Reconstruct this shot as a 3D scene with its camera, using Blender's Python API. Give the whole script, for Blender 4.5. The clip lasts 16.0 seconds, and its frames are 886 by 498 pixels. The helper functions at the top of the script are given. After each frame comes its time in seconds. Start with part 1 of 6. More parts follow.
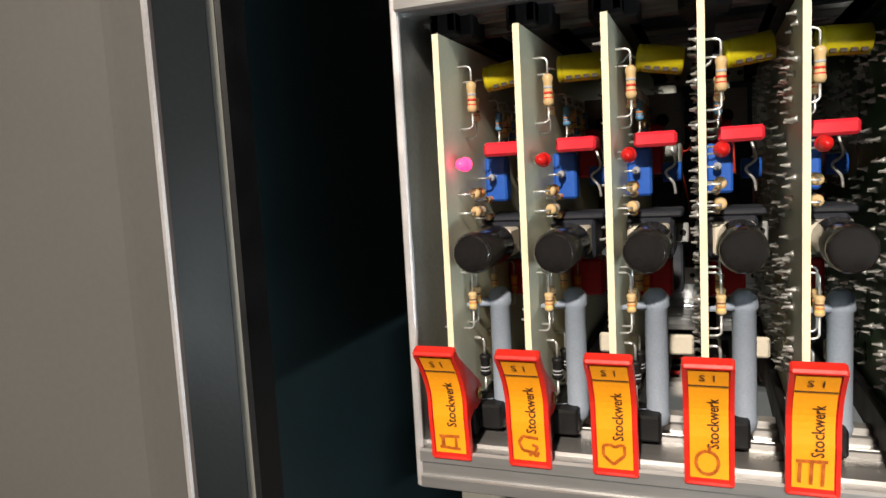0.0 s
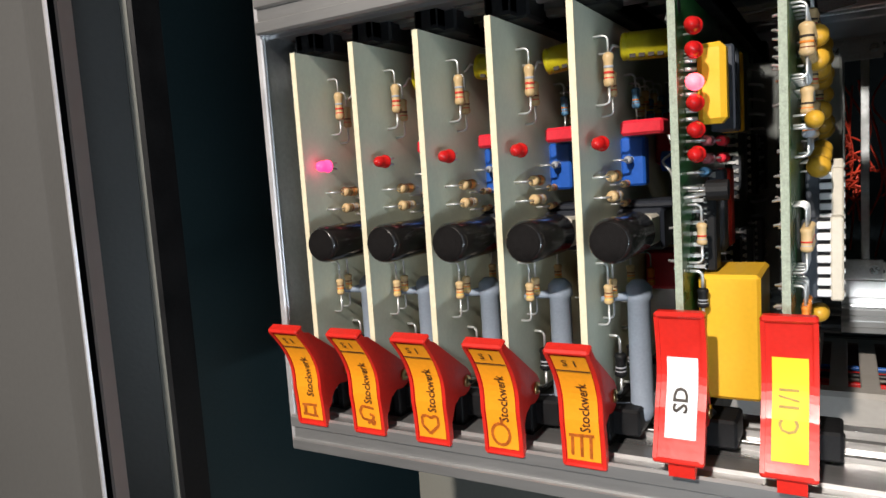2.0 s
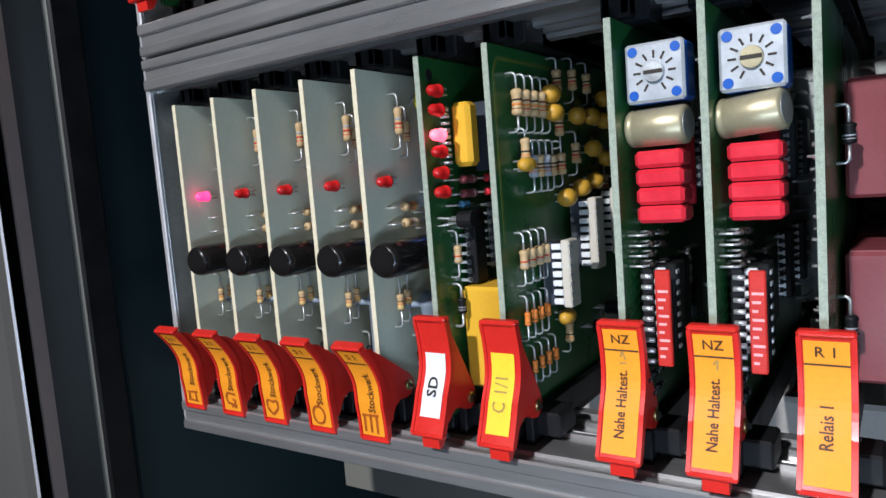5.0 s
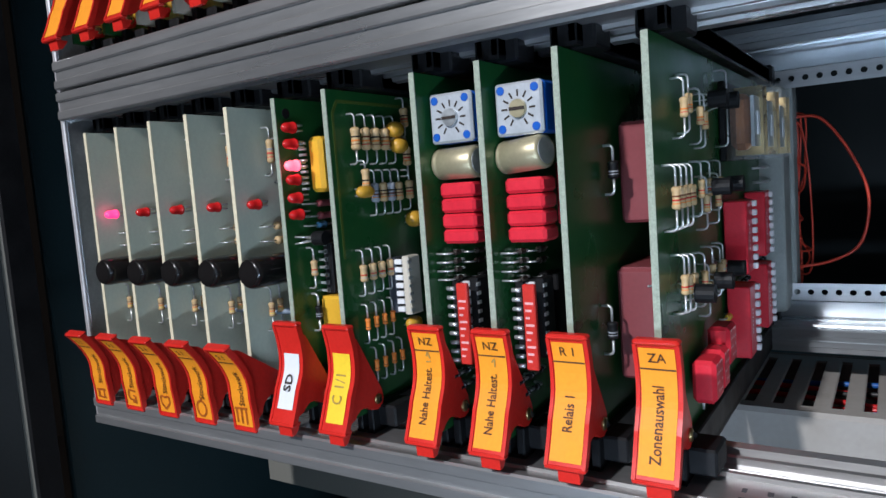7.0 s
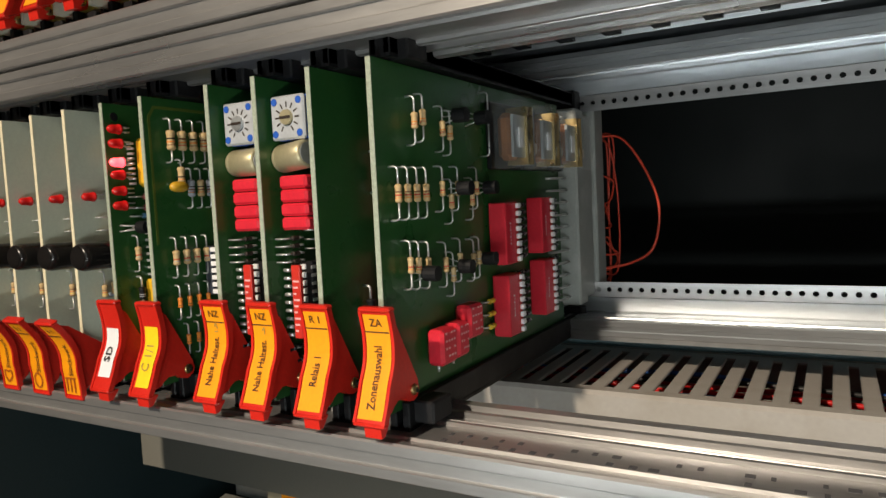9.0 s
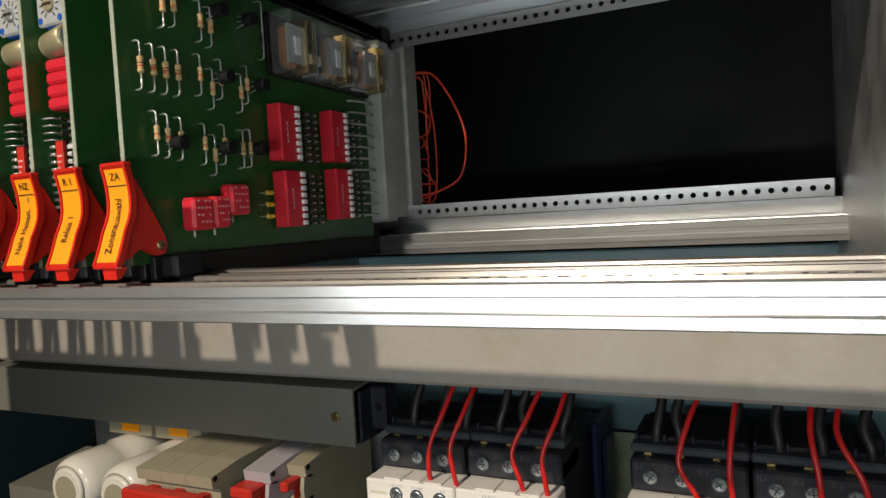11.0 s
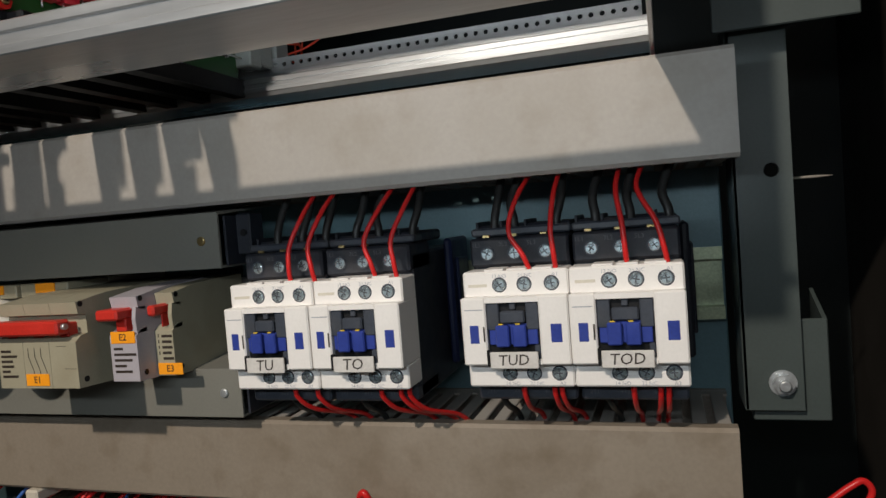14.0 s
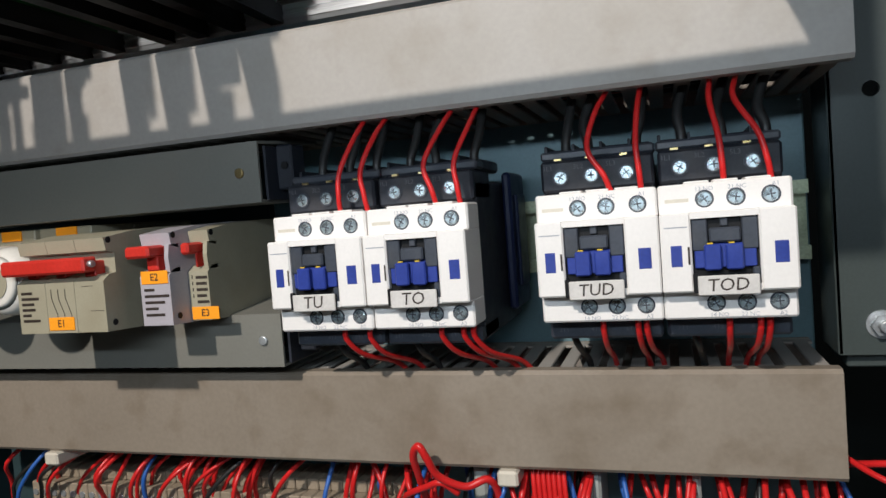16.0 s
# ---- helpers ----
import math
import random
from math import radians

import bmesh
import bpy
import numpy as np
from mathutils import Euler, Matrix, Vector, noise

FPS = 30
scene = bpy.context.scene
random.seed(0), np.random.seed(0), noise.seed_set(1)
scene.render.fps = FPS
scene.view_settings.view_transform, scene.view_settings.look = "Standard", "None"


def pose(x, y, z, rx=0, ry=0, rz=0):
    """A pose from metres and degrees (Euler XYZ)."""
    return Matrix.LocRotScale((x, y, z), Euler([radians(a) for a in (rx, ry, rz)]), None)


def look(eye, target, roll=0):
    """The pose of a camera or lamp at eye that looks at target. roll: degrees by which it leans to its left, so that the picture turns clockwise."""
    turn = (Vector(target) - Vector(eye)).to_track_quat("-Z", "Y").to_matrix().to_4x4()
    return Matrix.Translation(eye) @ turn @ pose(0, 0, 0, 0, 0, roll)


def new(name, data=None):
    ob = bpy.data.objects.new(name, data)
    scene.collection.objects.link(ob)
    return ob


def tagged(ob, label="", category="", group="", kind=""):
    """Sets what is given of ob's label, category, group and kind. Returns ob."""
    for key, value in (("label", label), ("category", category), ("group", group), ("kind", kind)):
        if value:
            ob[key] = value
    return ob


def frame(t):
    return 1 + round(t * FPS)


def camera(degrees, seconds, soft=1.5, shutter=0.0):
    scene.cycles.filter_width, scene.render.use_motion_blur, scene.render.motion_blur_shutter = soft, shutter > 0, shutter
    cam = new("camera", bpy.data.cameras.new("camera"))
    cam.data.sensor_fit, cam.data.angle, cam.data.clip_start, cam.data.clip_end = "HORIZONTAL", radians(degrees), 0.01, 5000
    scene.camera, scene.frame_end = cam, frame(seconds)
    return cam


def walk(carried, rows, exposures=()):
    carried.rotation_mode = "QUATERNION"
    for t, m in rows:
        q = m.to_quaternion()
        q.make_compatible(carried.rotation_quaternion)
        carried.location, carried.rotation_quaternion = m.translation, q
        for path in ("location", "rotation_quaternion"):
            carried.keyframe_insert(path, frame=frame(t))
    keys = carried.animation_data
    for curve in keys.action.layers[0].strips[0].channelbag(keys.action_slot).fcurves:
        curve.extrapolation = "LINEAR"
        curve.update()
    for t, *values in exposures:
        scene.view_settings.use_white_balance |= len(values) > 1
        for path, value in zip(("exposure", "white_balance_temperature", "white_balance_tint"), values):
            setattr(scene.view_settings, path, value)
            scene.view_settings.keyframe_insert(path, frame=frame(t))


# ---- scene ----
# ---------- camera ----------
cam = camera(65.1, 16.0)
PATH = [
    (0, (0.062, -0.163, 0.066), (-0.653, 1.692, -0.15), -3.1),
    (0.5, (0.08, -0.164, 0.065), (-0.709, 1.66, -0.163), -2.9),
    (1, (0.103, -0.162, 0.063), (-0.801, 1.61, -0.144), -3.0),
    (1.5, (0.12, -0.159, 0.062), (-0.841, 1.584, -0.134), -3.3),
    (2, (0.134, -0.153, 0.063), (-0.868, 1.565, -0.146), -3.8),
    (2.5, (0.139, -0.151, 0.063), (-0.881, 1.556, -0.142), -4.0),
    (3, (0.149, -0.15, 0.064), (-0.877, 1.553, -0.15), -4.2),
    (3.5, (0.161, -0.149, 0.063), (-0.888, 1.54, -0.147), -4.5),
    (4, (0.177, -0.153, 0.064), (-0.892, 1.523, -0.151), -4.7),
    (6.3, (0.243, -0.153, 0.07), (-0.896, 1.482, -0.104), -4.1),
    (6.5, (0.247, -0.154, 0.07), (-0.872, 1.494, -0.108), -4.2),
    (7, (0.262, -0.154, 0.07), (-0.828, 1.513, -0.115), -4.3),
    (7.5, (0.277, -0.158, 0.068), (-0.792, 1.522, -0.121), -3.6),
    (8, (0.292, -0.16, 0.068), (-0.762, 1.53, -0.109), -2.6),
    (8.5, (0.31, -0.158, 0.065), (-0.706, 1.556, -0.099), -2.7),
    (9, (0.326, -0.156, 0.061), (-0.657, 1.58, -0.084), -2.8),
    (9.2, (0.334, -0.155, 0.059), (-0.644, 1.584, -0.077), -2.7),
    (11.5, (0.404, -0.151, -0.002), (-0.384, 1.684, -0.097), -3.1),
    (12, (0.411, -0.157, -0.013), (-0.309, 1.705, -0.126), -2.9),
    (12.5, (0.417, -0.16, -0.03), (-0.269, 1.714, -0.15), -3.5),
    (13, (0.418, -0.165, -0.048), (-0.25, 1.717, -0.155), -4.0),
    (13.5, (0.42, -0.168, -0.063), (-0.216, 1.726, -0.155), -4.4),
    (14, (0.422, -0.17, -0.075), (-0.188, 1.733, -0.164), -4.4),
    (14.5, (0.418, -0.177, -0.084), (-0.147, 1.739, -0.173), -4.4),
    (15, (0.41, -0.178, -0.091), (-0.148, 1.74, -0.182), -4.3),
    (15.5, (0.396, -0.165, -0.098), (-0.187, 1.747, -0.182), -4.3),
    (16, (0.388, -0.153, -0.103), (-0.229, 1.748, -0.194), -4.4),
]
walk(cam, [(t, look(eye, target, roll)) for t, eye, target, roll in PATH], [(0, 0.80, 6800, 10), (1.5, 0.65, 6750, 10), (2.5, 0.55, 5700, 10), (4, 0.42, 5500, 10), (6.5, 0.08, 5350, 10), (8, 0.05, 6100, 10), (9, 0.08, 7300, 10), (11.5, -0.12, 7300, 10), (13, -0.14, 6700, 10), (14.5, -0.03, 6600, 10), (16, 0.36, 6200, 10)])

# ---------- world, lamp, exposure ----------
world = bpy.data.worlds.new("room_air")
scene.world = world
world.use_nodes = True
world.node_tree.nodes["Background"].inputs["Color"].default_value = (0.75, 0.86, 1.0, 1)
world.node_tree.nodes["Background"].inputs["Strength"].default_value = 0.0


def lamp(name, at, power, size, colour):
    data = bpy.data.lights.new(name, "POINT")
    data.energy, data.shadow_soft_size, data.color = power, size, colour
    ob = new(name, data)
    ob.location = at
    return ob


lamp("room_lamp", (0.10, -1.10, 0.74), 67.0, 0.022, (1.0, 0.905, 0.79))
# fixed soft strip, stands in for the cool hand light carried along the rack
torch_stand_in = bpy.data.lights.new("torch_stand_in", "AREA")
torch_stand_in.shape, torch_stand_in.size, torch_stand_in.size_y = "RECTANGLE", 0.30, 0.012
torch_stand_in.energy, torch_stand_in.color = 0.42, (0.80, 0.92, 1.0)
new("torch_stand_in", torch_stand_in).matrix_world = look((0.325, -0.205, -0.025), (0.325, 0.10, -0.01))
# weak cool fill added from the right; no window stands there
cool_fill = bpy.data.lights.new("cool_fill_area", "AREA")
cool_fill.shape, cool_fill.size, cool_fill.size_y = "RECTANGLE", 1.1, 1.2
cool_fill.energy, cool_fill.color = 2.0, (0.80, 0.91, 1.0)
new("cool_fill_area", cool_fill).matrix_world = look((1.20, -1.40, 0.40), (0.20, 0.05, 0.0))


# ---------- materials ----------
def mat(name, col, rough=0.5, metal=0.0, var=0.12, scale=60.0, bump=0.0, fine=900.0, spots=None, stretch=None, emit=0.0, coat=0.0, ior=1.45, dirt=None):
    """Surface with a coarse and a fine variation; spots or dirt: (colour, amount) of stains with soft edges."""
    m = bpy.data.materials.new(name)
    m.use_nodes = True
    nt = m.node_tree
    b = nt.nodes["Principled BSDF"]
    b.inputs["Roughness"].default_value = rough
    b.inputs["Metallic"].default_value = metal
    b.inputs["IOR"].default_value = ior
    b.inputs["Coat Weight"].default_value = coat
    co = nt.nodes.new("ShaderNodeTexCoord")
    src = co.outputs["Object"]
    if stretch:
        mp = nt.nodes.new("ShaderNodeMapping")
        mp.inputs["Scale"].default_value = stretch
        nt.links.new(src, mp.inputs["Vector"])
        src = mp.outputs["Vector"]
    n1 = nt.nodes.new("ShaderNodeTexNoise")
    n1.inputs["Scale"].default_value, n1.inputs["Detail"].default_value = scale, 5
    n2 = nt.nodes.new("ShaderNodeTexNoise")
    n2.inputs["Scale"].default_value, n2.inputs["Detail"].default_value = fine, 3
    for n in (n1, n2):
        nt.links.new(src, n.inputs["Vector"])
    add = nt.nodes.new("ShaderNodeMath")
    add.operation = "ADD"
    nt.links.new(n1.outputs["Fac"], add.inputs[0])
    nt.links.new(n2.outputs["Fac"], add.inputs[1])
    rng = nt.nodes.new("ShaderNodeMapRange")
    rng.inputs["From Min"].default_value, rng.inputs["From Max"].default_value = 0.7, 1.3
    rng.inputs["To Min"].default_value, rng.inputs["To Max"].default_value = 1 - var, 1 + var
    nt.links.new(add.outputs[0], rng.inputs["Value"])
    mul = nt.nodes.new("ShaderNodeVectorMath")
    mul.operation = "SCALE"
    mul.inputs[0].default_value = col
    nt.links.new(rng.outputs[0], mul.inputs["Scale"])
    out = mul.outputs[0]
    for colour, amount, size in ([] if not spots else spots):
        n3 = nt.nodes.new("ShaderNodeTexNoise")
        n3.inputs["Scale"].default_value, n3.inputs["Detail"].default_value = size, 6
        nt.links.new(co.outputs["Object"], n3.inputs["Vector"])
        r3 = nt.nodes.new("ShaderNodeMapRange")
        r3.inputs["From Min"].default_value, r3.inputs["From Max"].default_value = 0.52, 0.72
        r3.inputs["To Max"].default_value = amount
        nt.links.new(n3.outputs["Fac"], r3.inputs["Value"])
        mx = nt.nodes.new("ShaderNodeMix")
        mx.data_type = "RGBA"
        mx.inputs["B"].default_value = (*colour, 1)
        nt.links.new(r3.outputs[0], mx.inputs["Factor"])
        nt.links.new(out, mx.inputs["A"])
        out = mx.outputs["Result"]
    nt.links.new(out, b.inputs["Base Color"])
    rr = nt.nodes.new("ShaderNodeMapRange")
    rr.inputs["From Min"].default_value, rr.inputs["From Max"].default_value = 0.35, 0.65
    rr.inputs["To Min"].default_value, rr.inputs["To Max"].default_value = max(rough - 0.07, 0.02), min(rough + 0.07, 1)
    nt.links.new(n1.outputs["Fac"], rr.inputs["Value"])
    nt.links.new(rr.outputs[0], b.inputs["Roughness"])
    if bump:
        bp = nt.nodes.new("ShaderNodeBump")
        bp.inputs["Strength"].default_value, bp.inputs["Distance"].default_value = bump, 0.0004
        nt.links.new(n2.outputs["Fac"], bp.inputs["Height"])
        nt.links.new(bp.outputs[0], b.inputs["Normal"])
    if emit:
        b.inputs["Emission Color"].default_value = (1.0, 0.03, 0.16, 1) if emit < 3 else (1.0, 0.05, 0.08, 1)
        b.inputs["Emission Strength"].default_value = emit
    return m


def glass(name, colour=(0.9, 0.95, 0.95), rough=0.14):
    m = bpy.data.materials.new(name)
    m.use_nodes = True
    b = m.node_tree.nodes["Principled BSDF"]
    b.inputs["Base Color"].default_value = (*colour, 1)
    b.inputs["Alpha"].default_value = 0.07
    b.inputs["Roughness"].default_value, b.inputs["IOR"].default_value = rough, 1.6
    return m


ALU = mat("brushed_aluminium", (0.50, 0.495, 0.495), 0.33, 0.78, 0.10, 40, 0.12, 500, stretch=(0.15, 1, 1))
ALU_SOFT = mat("matt_aluminium", (0.62, 0.62, 0.63), 0.42, 0.9, 0.10, 60, 0.15, 800, stretch=(0.1, 1, 1))
EDGE = mat("cut_aluminium_edge", (0.72, 0.70, 0.72), 0.45, 0.6, 0.08, 80)
TEAL = mat("teal_grey_lacquer", (0.145, 0.255, 0.295), 0.42, 0, 0.08, 18, 0.15, 700, spots=[((0.05, 0.07, 0.075), 0.35, 9)])
FRAME = mat("grey_green_lacquer", (0.060, 0.075, 0.073), 0.38, 0, 0.07, 20, 0.12, 700, spots=[((0.035, 0.035, 0.03), 0.3, 14)])
DOORGREY = mat("grey_door_lacquer", (0.105, 0.103, 0.100), 0.38, 0, 0.05, 12, 0.12, 500)
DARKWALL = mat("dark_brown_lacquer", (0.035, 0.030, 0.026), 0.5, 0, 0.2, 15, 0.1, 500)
# near black: the unlit depth behind the rack is put into the colour
BACKSHADE = mat("shaded_cabinet_lacquer", (0.005, 0.0095, 0.0095), 0.6, 0, 0.15, 12, 0.1, 500)
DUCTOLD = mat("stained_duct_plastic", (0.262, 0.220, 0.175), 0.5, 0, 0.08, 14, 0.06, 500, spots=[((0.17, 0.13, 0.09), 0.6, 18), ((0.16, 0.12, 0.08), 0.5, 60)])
# the teal lacquer again, darkened to hold the shade
TEALSHADE = mat("shaded_teal_lacquer", (0.038, 0.066, 0.073), 0.42, 0, 0.1, 18, 0.15, 700)
UPRIGHT = mat("worn_upright_lacquer", (0.055, 0.054, 0.050), 0.38, 0, 0.08, 20, 0.12, 700)
REARALU = mat("rear_rail_aluminium", (0.66, 0.70, 0.74), 0.34, 0.85, 0.08, 40, 0.1, 500, stretch=(0.15, 1, 1))
LABELINK = mat("brown_black_print", (0.07, 0.028, 0.01), 0.6)
NAVYDARK = mat("blackish_navy_plastic", (0.012, 0.018, 0.055), 0.42, 0, 0.15, 120, 0.08)
DIALFACE = mat("silver_dial_plate", (0.50, 0.52, 0.55), 0.35, 0.2, 0.1, 200)
FAINT = mat("faint_grey_print", (0.10, 0.10, 0.11), 0.6)
TERMINAL = mat("dusty_ivory_terminal", (0.33, 0.27, 0.20), 0.5, 0, 0.12, 60)
ROOM = mat("room_plaster", (0.50, 0.40, 0.36), 0.9, 0, 0.06, 5, 0.2, 90)
ROOMDARK = mat("low_bounce_room_paint", (0.07, 0.055, 0.045), 0.9, 0, 0.1, 5, 0.2, 90)
DUCT = mat("grey_duct_plastic", (0.38, 0.35, 0.32), 0.5, 0, 0.05, 14, 0.06, 500, spots=[((0.30, 0.265, 0.22), 0.45, 16), ((0.26, 0.22, 0.17), 0.35, 55)])
DULLBEIGE = mat("dull_grey_beige", (0.27, 0.24, 0.21), 0.7, 0, 0.15, 40)
COVER = mat("grey_cover_lacquer", (0.185, 0.182, 0.160), 0.42, 0, 0.05, 25, 0.1, 700, spots=[((0.2, 0.18, 0.15), 0.3, 20)])
BLACK = mat("black_plastic", (0.010, 0.010, 0.011), 0.50, 0, 0.25, 90, 0.1, ior=1.3)
DUSTY = mat("dusty_black_plastic", (0.017, 0.020, 0.029), 0.55, 0, 0.3, 90, 0.1, 900, spots=[((0.12, 0.10, 0.085), 0.28, 60)])
BAKELITE = mat("glossy_black_bakelite", (0.010, 0.009, 0.009), 0.2, 0, 0.3, 120, 0.03, coat=0.3)
REDP = mat("red_plastic", (0.62, 0.022, 0.014), 0.36, 0, 0.08, 120, 0.06, 800)
ORANGE = mat("orange_paper", (0.92, 0.33, 0.008), 0.62, 0, 0.05, 90, 0.02)
YELLOWP = mat("yellow_paper", (0.92, 0.62, 0.02), 0.62, 0, 0.05, 90)
WHITEP = mat("white_paper", (0.82, 0.82, 0.84), 0.5, 0, 0.03, 90)
INK = mat("black_ink", (0.03, 0.02, 0.015), 0.6, 0, 0.1, 90)
PENCIL = mat("pencil", (0.42, 0.27, 0.06), 0.6, 0, 0.2, 300)
MARKER = mat("brown_marker", (0.42, 0.10, 0.012), 0.5, 0, 0.35, 500)
STEEL = mat("zinc_steel", (0.60, 0.63, 0.65), 0.38, 0.75, 0.12, 200, 0.05)
TIN = mat("tinned_wire", (0.74, 0.74, 0.74), 0.34, 0.7, 0.1, 300)
CHROMATE = mat("yellow_chromated_steel", (0.46, 0.52, 0.36), 0.35, 0.5, 0.2, 80)
PRINT = mat("worn_white_print", (0.80, 0.42, 0.42), 0.5)
SCREW = mat("bright_zinc_screw", (0.62, 0.72, 0.76), 0.28, 0.9, 0.2, 400, 0.05)
LABELW = mat("grubby_white_label", (0.60, 0.57, 0.54), 0.55, 0, 0.08, 120)
BRASS = mat("brass", (0.62, 0.47, 0.22), 0.32, 1.0, 0.1, 200)
FR2 = mat("pale_beige_board", (0.62, 0.65, 0.52), 0.42, 0, 0.05, 30, 0.03, 900, spots=[((0.52, 0.40, 0.17), 0.85, 26), ((0.70, 0.70, 0.56), 0.4, 70)])
FR2E = mat("pale_board_edge", (0.74, 0.67, 0.48), 0.7, 0, 0.08, 400, 0.2)
FR4 = mat("green_board", (0.018, 0.090, 0.022), 0.33, 0, 0.12, 40, 0.03, 900, spots=[((0.03, 0.10, 0.02), 0.5, 60)])
FR4E = mat("grey_board_edge", (0.34, 0.38, 0.30), 0.75, 0, 0.25, 900, 0.3, 2500)
TRACK = mat("covered_copper_track", (0.085, 0.125, 0.022), 0.35, 0, 0.1, 80)
BEIGE = mat("beige_resistor_body", (0.55, 0.38, 0.19), 0.4, 0, 0.08, 300)
BLUEB = mat("blue_resistor_body", (0.10, 0.25, 0.42), 0.4, 0, 0.08, 300)
BRED = mat("red_band", (0.55, 0.03, 0.02), 0.4)
BBRN = mat("brown_band", (0.16, 0.05, 0.02), 0.4)
BORG = mat("orange_band", (0.75, 0.22, 0.03), 0.4)
BGRY = mat("grey_band", (0.35, 0.36, 0.40), 0.4)
BYEL = mat("yellow_band", (0.8, 0.55, 0.05), 0.4)
LEDR = mat("red_led_lens", (0.55, 0.012, 0.012), 0.15, 0, 0.05, 200, coat=0.4)
LEDON = mat("lit_red_led_lens", (0.9, 0.08, 0.15), 0.2, 0, 0.05, 200, emit=1.6)
LEDHOT = mat("bright_lit_led_lens", (0.9, 0.3, 0.3), 0.2, 0, 0.05, 200, emit=3.01)
CAPRED = mat("red_capacitor", (0.68, 0.025, 0.045), 0.35, 0, 0.08, 150, 0.05)
CAPYEL = mat("olive_yellow_capacitor", (0.58, 0.50, 0.015), 0.32, 0, 0.08, 150)
AMBER = mat("amber_yellow_plastic", (0.80, 0.46, 0.03), 0.38, 0, 0.05, 100, 0.03)
TANT = mat("ochre_tantalum_drop", (0.58, 0.32, 0.03), 0.3, 0, 0.1, 200)
BLUEP = mat("blue_plastic", (0.02, 0.10, 0.45), 0.35, 0, 0.08, 120)
NAVY = mat("navy_plastic", (0.028, 0.05, 0.27), 0.4, 0, 0.12, 120, 0.05)
SLATE = mat("dark_slate_plastic", (0.045, 0.052, 0.068), 0.42, 0, 0.15, 120, 0.08, spots=[((0.12, 0.11, 0.10), 0.3, 80)])
GREYROD = mat("grey_cement_rod", (0.27, 0.32, 0.40), 0.6, 0, 0.08, 120, 0.15, 1500)
MAROON = mat("maroon_relay_case", (0.23, 0.055, 0.062), 0.38, 0, 0.06, 60, 0.05)
GOLDCAN = mat("gold_lacquered_can", (0.50, 0.44, 0.28), 0.32, 0.5, 0.08, 100)
IVORY = mat("ivory_plastic", (0.62, 0.57, 0.48), 0.45, 0, 0.05, 80, 0.05)
CREAM = mat("cream_breaker_plastic", (0.34, 0.31, 0.225), 0.42, 0, 0.05, 60, 0.06, spots=[((0.24, 0.20, 0.13), 0.3, 40)])
LILAC = mat("lilac_white_plastic", (0.40, 0.37, 0.40), 0.4, 0, 0.05, 60)
CONTW = mat("white_contactor_plastic", (0.80, 0.765, 0.735), 0.38, 0, 0.03, 60, 0.04, 900)
PORC = mat("white_porcelain", (0.72, 0.69, 0.63), 0.15, 0, 0.04, 60, coat=0.4)
CONN = mat("grey_connector_plastic", (0.36, 0.38, 0.36), 0.5, 0, 0.08, 90, 0.05, spots=[((0.55, 0.57, 0.55), 0.5, 70)])
REDW = mat("red_wire", (0.62, 0.018, 0.018), 0.36, 0, 0.1, 150)
REDTHIN = mat("thin_red_wire", (0.62, 0.06, 0.03), 0.4, 0, 0.1, 150)
BLUEW = mat("blue_wire", (0.03, 0.12, 0.42), 0.4, 0, 0.1, 150)
BLACKW = mat("black_wire", (0.02, 0.02, 0.02), 0.45, 0, 0.2, 150)
CLEAR = glass("clear_relay_cover")
COPPER = mat("copper_coil", (0.34, 0.13, 0.045), 0.4, 0.4, 0.2, 600)


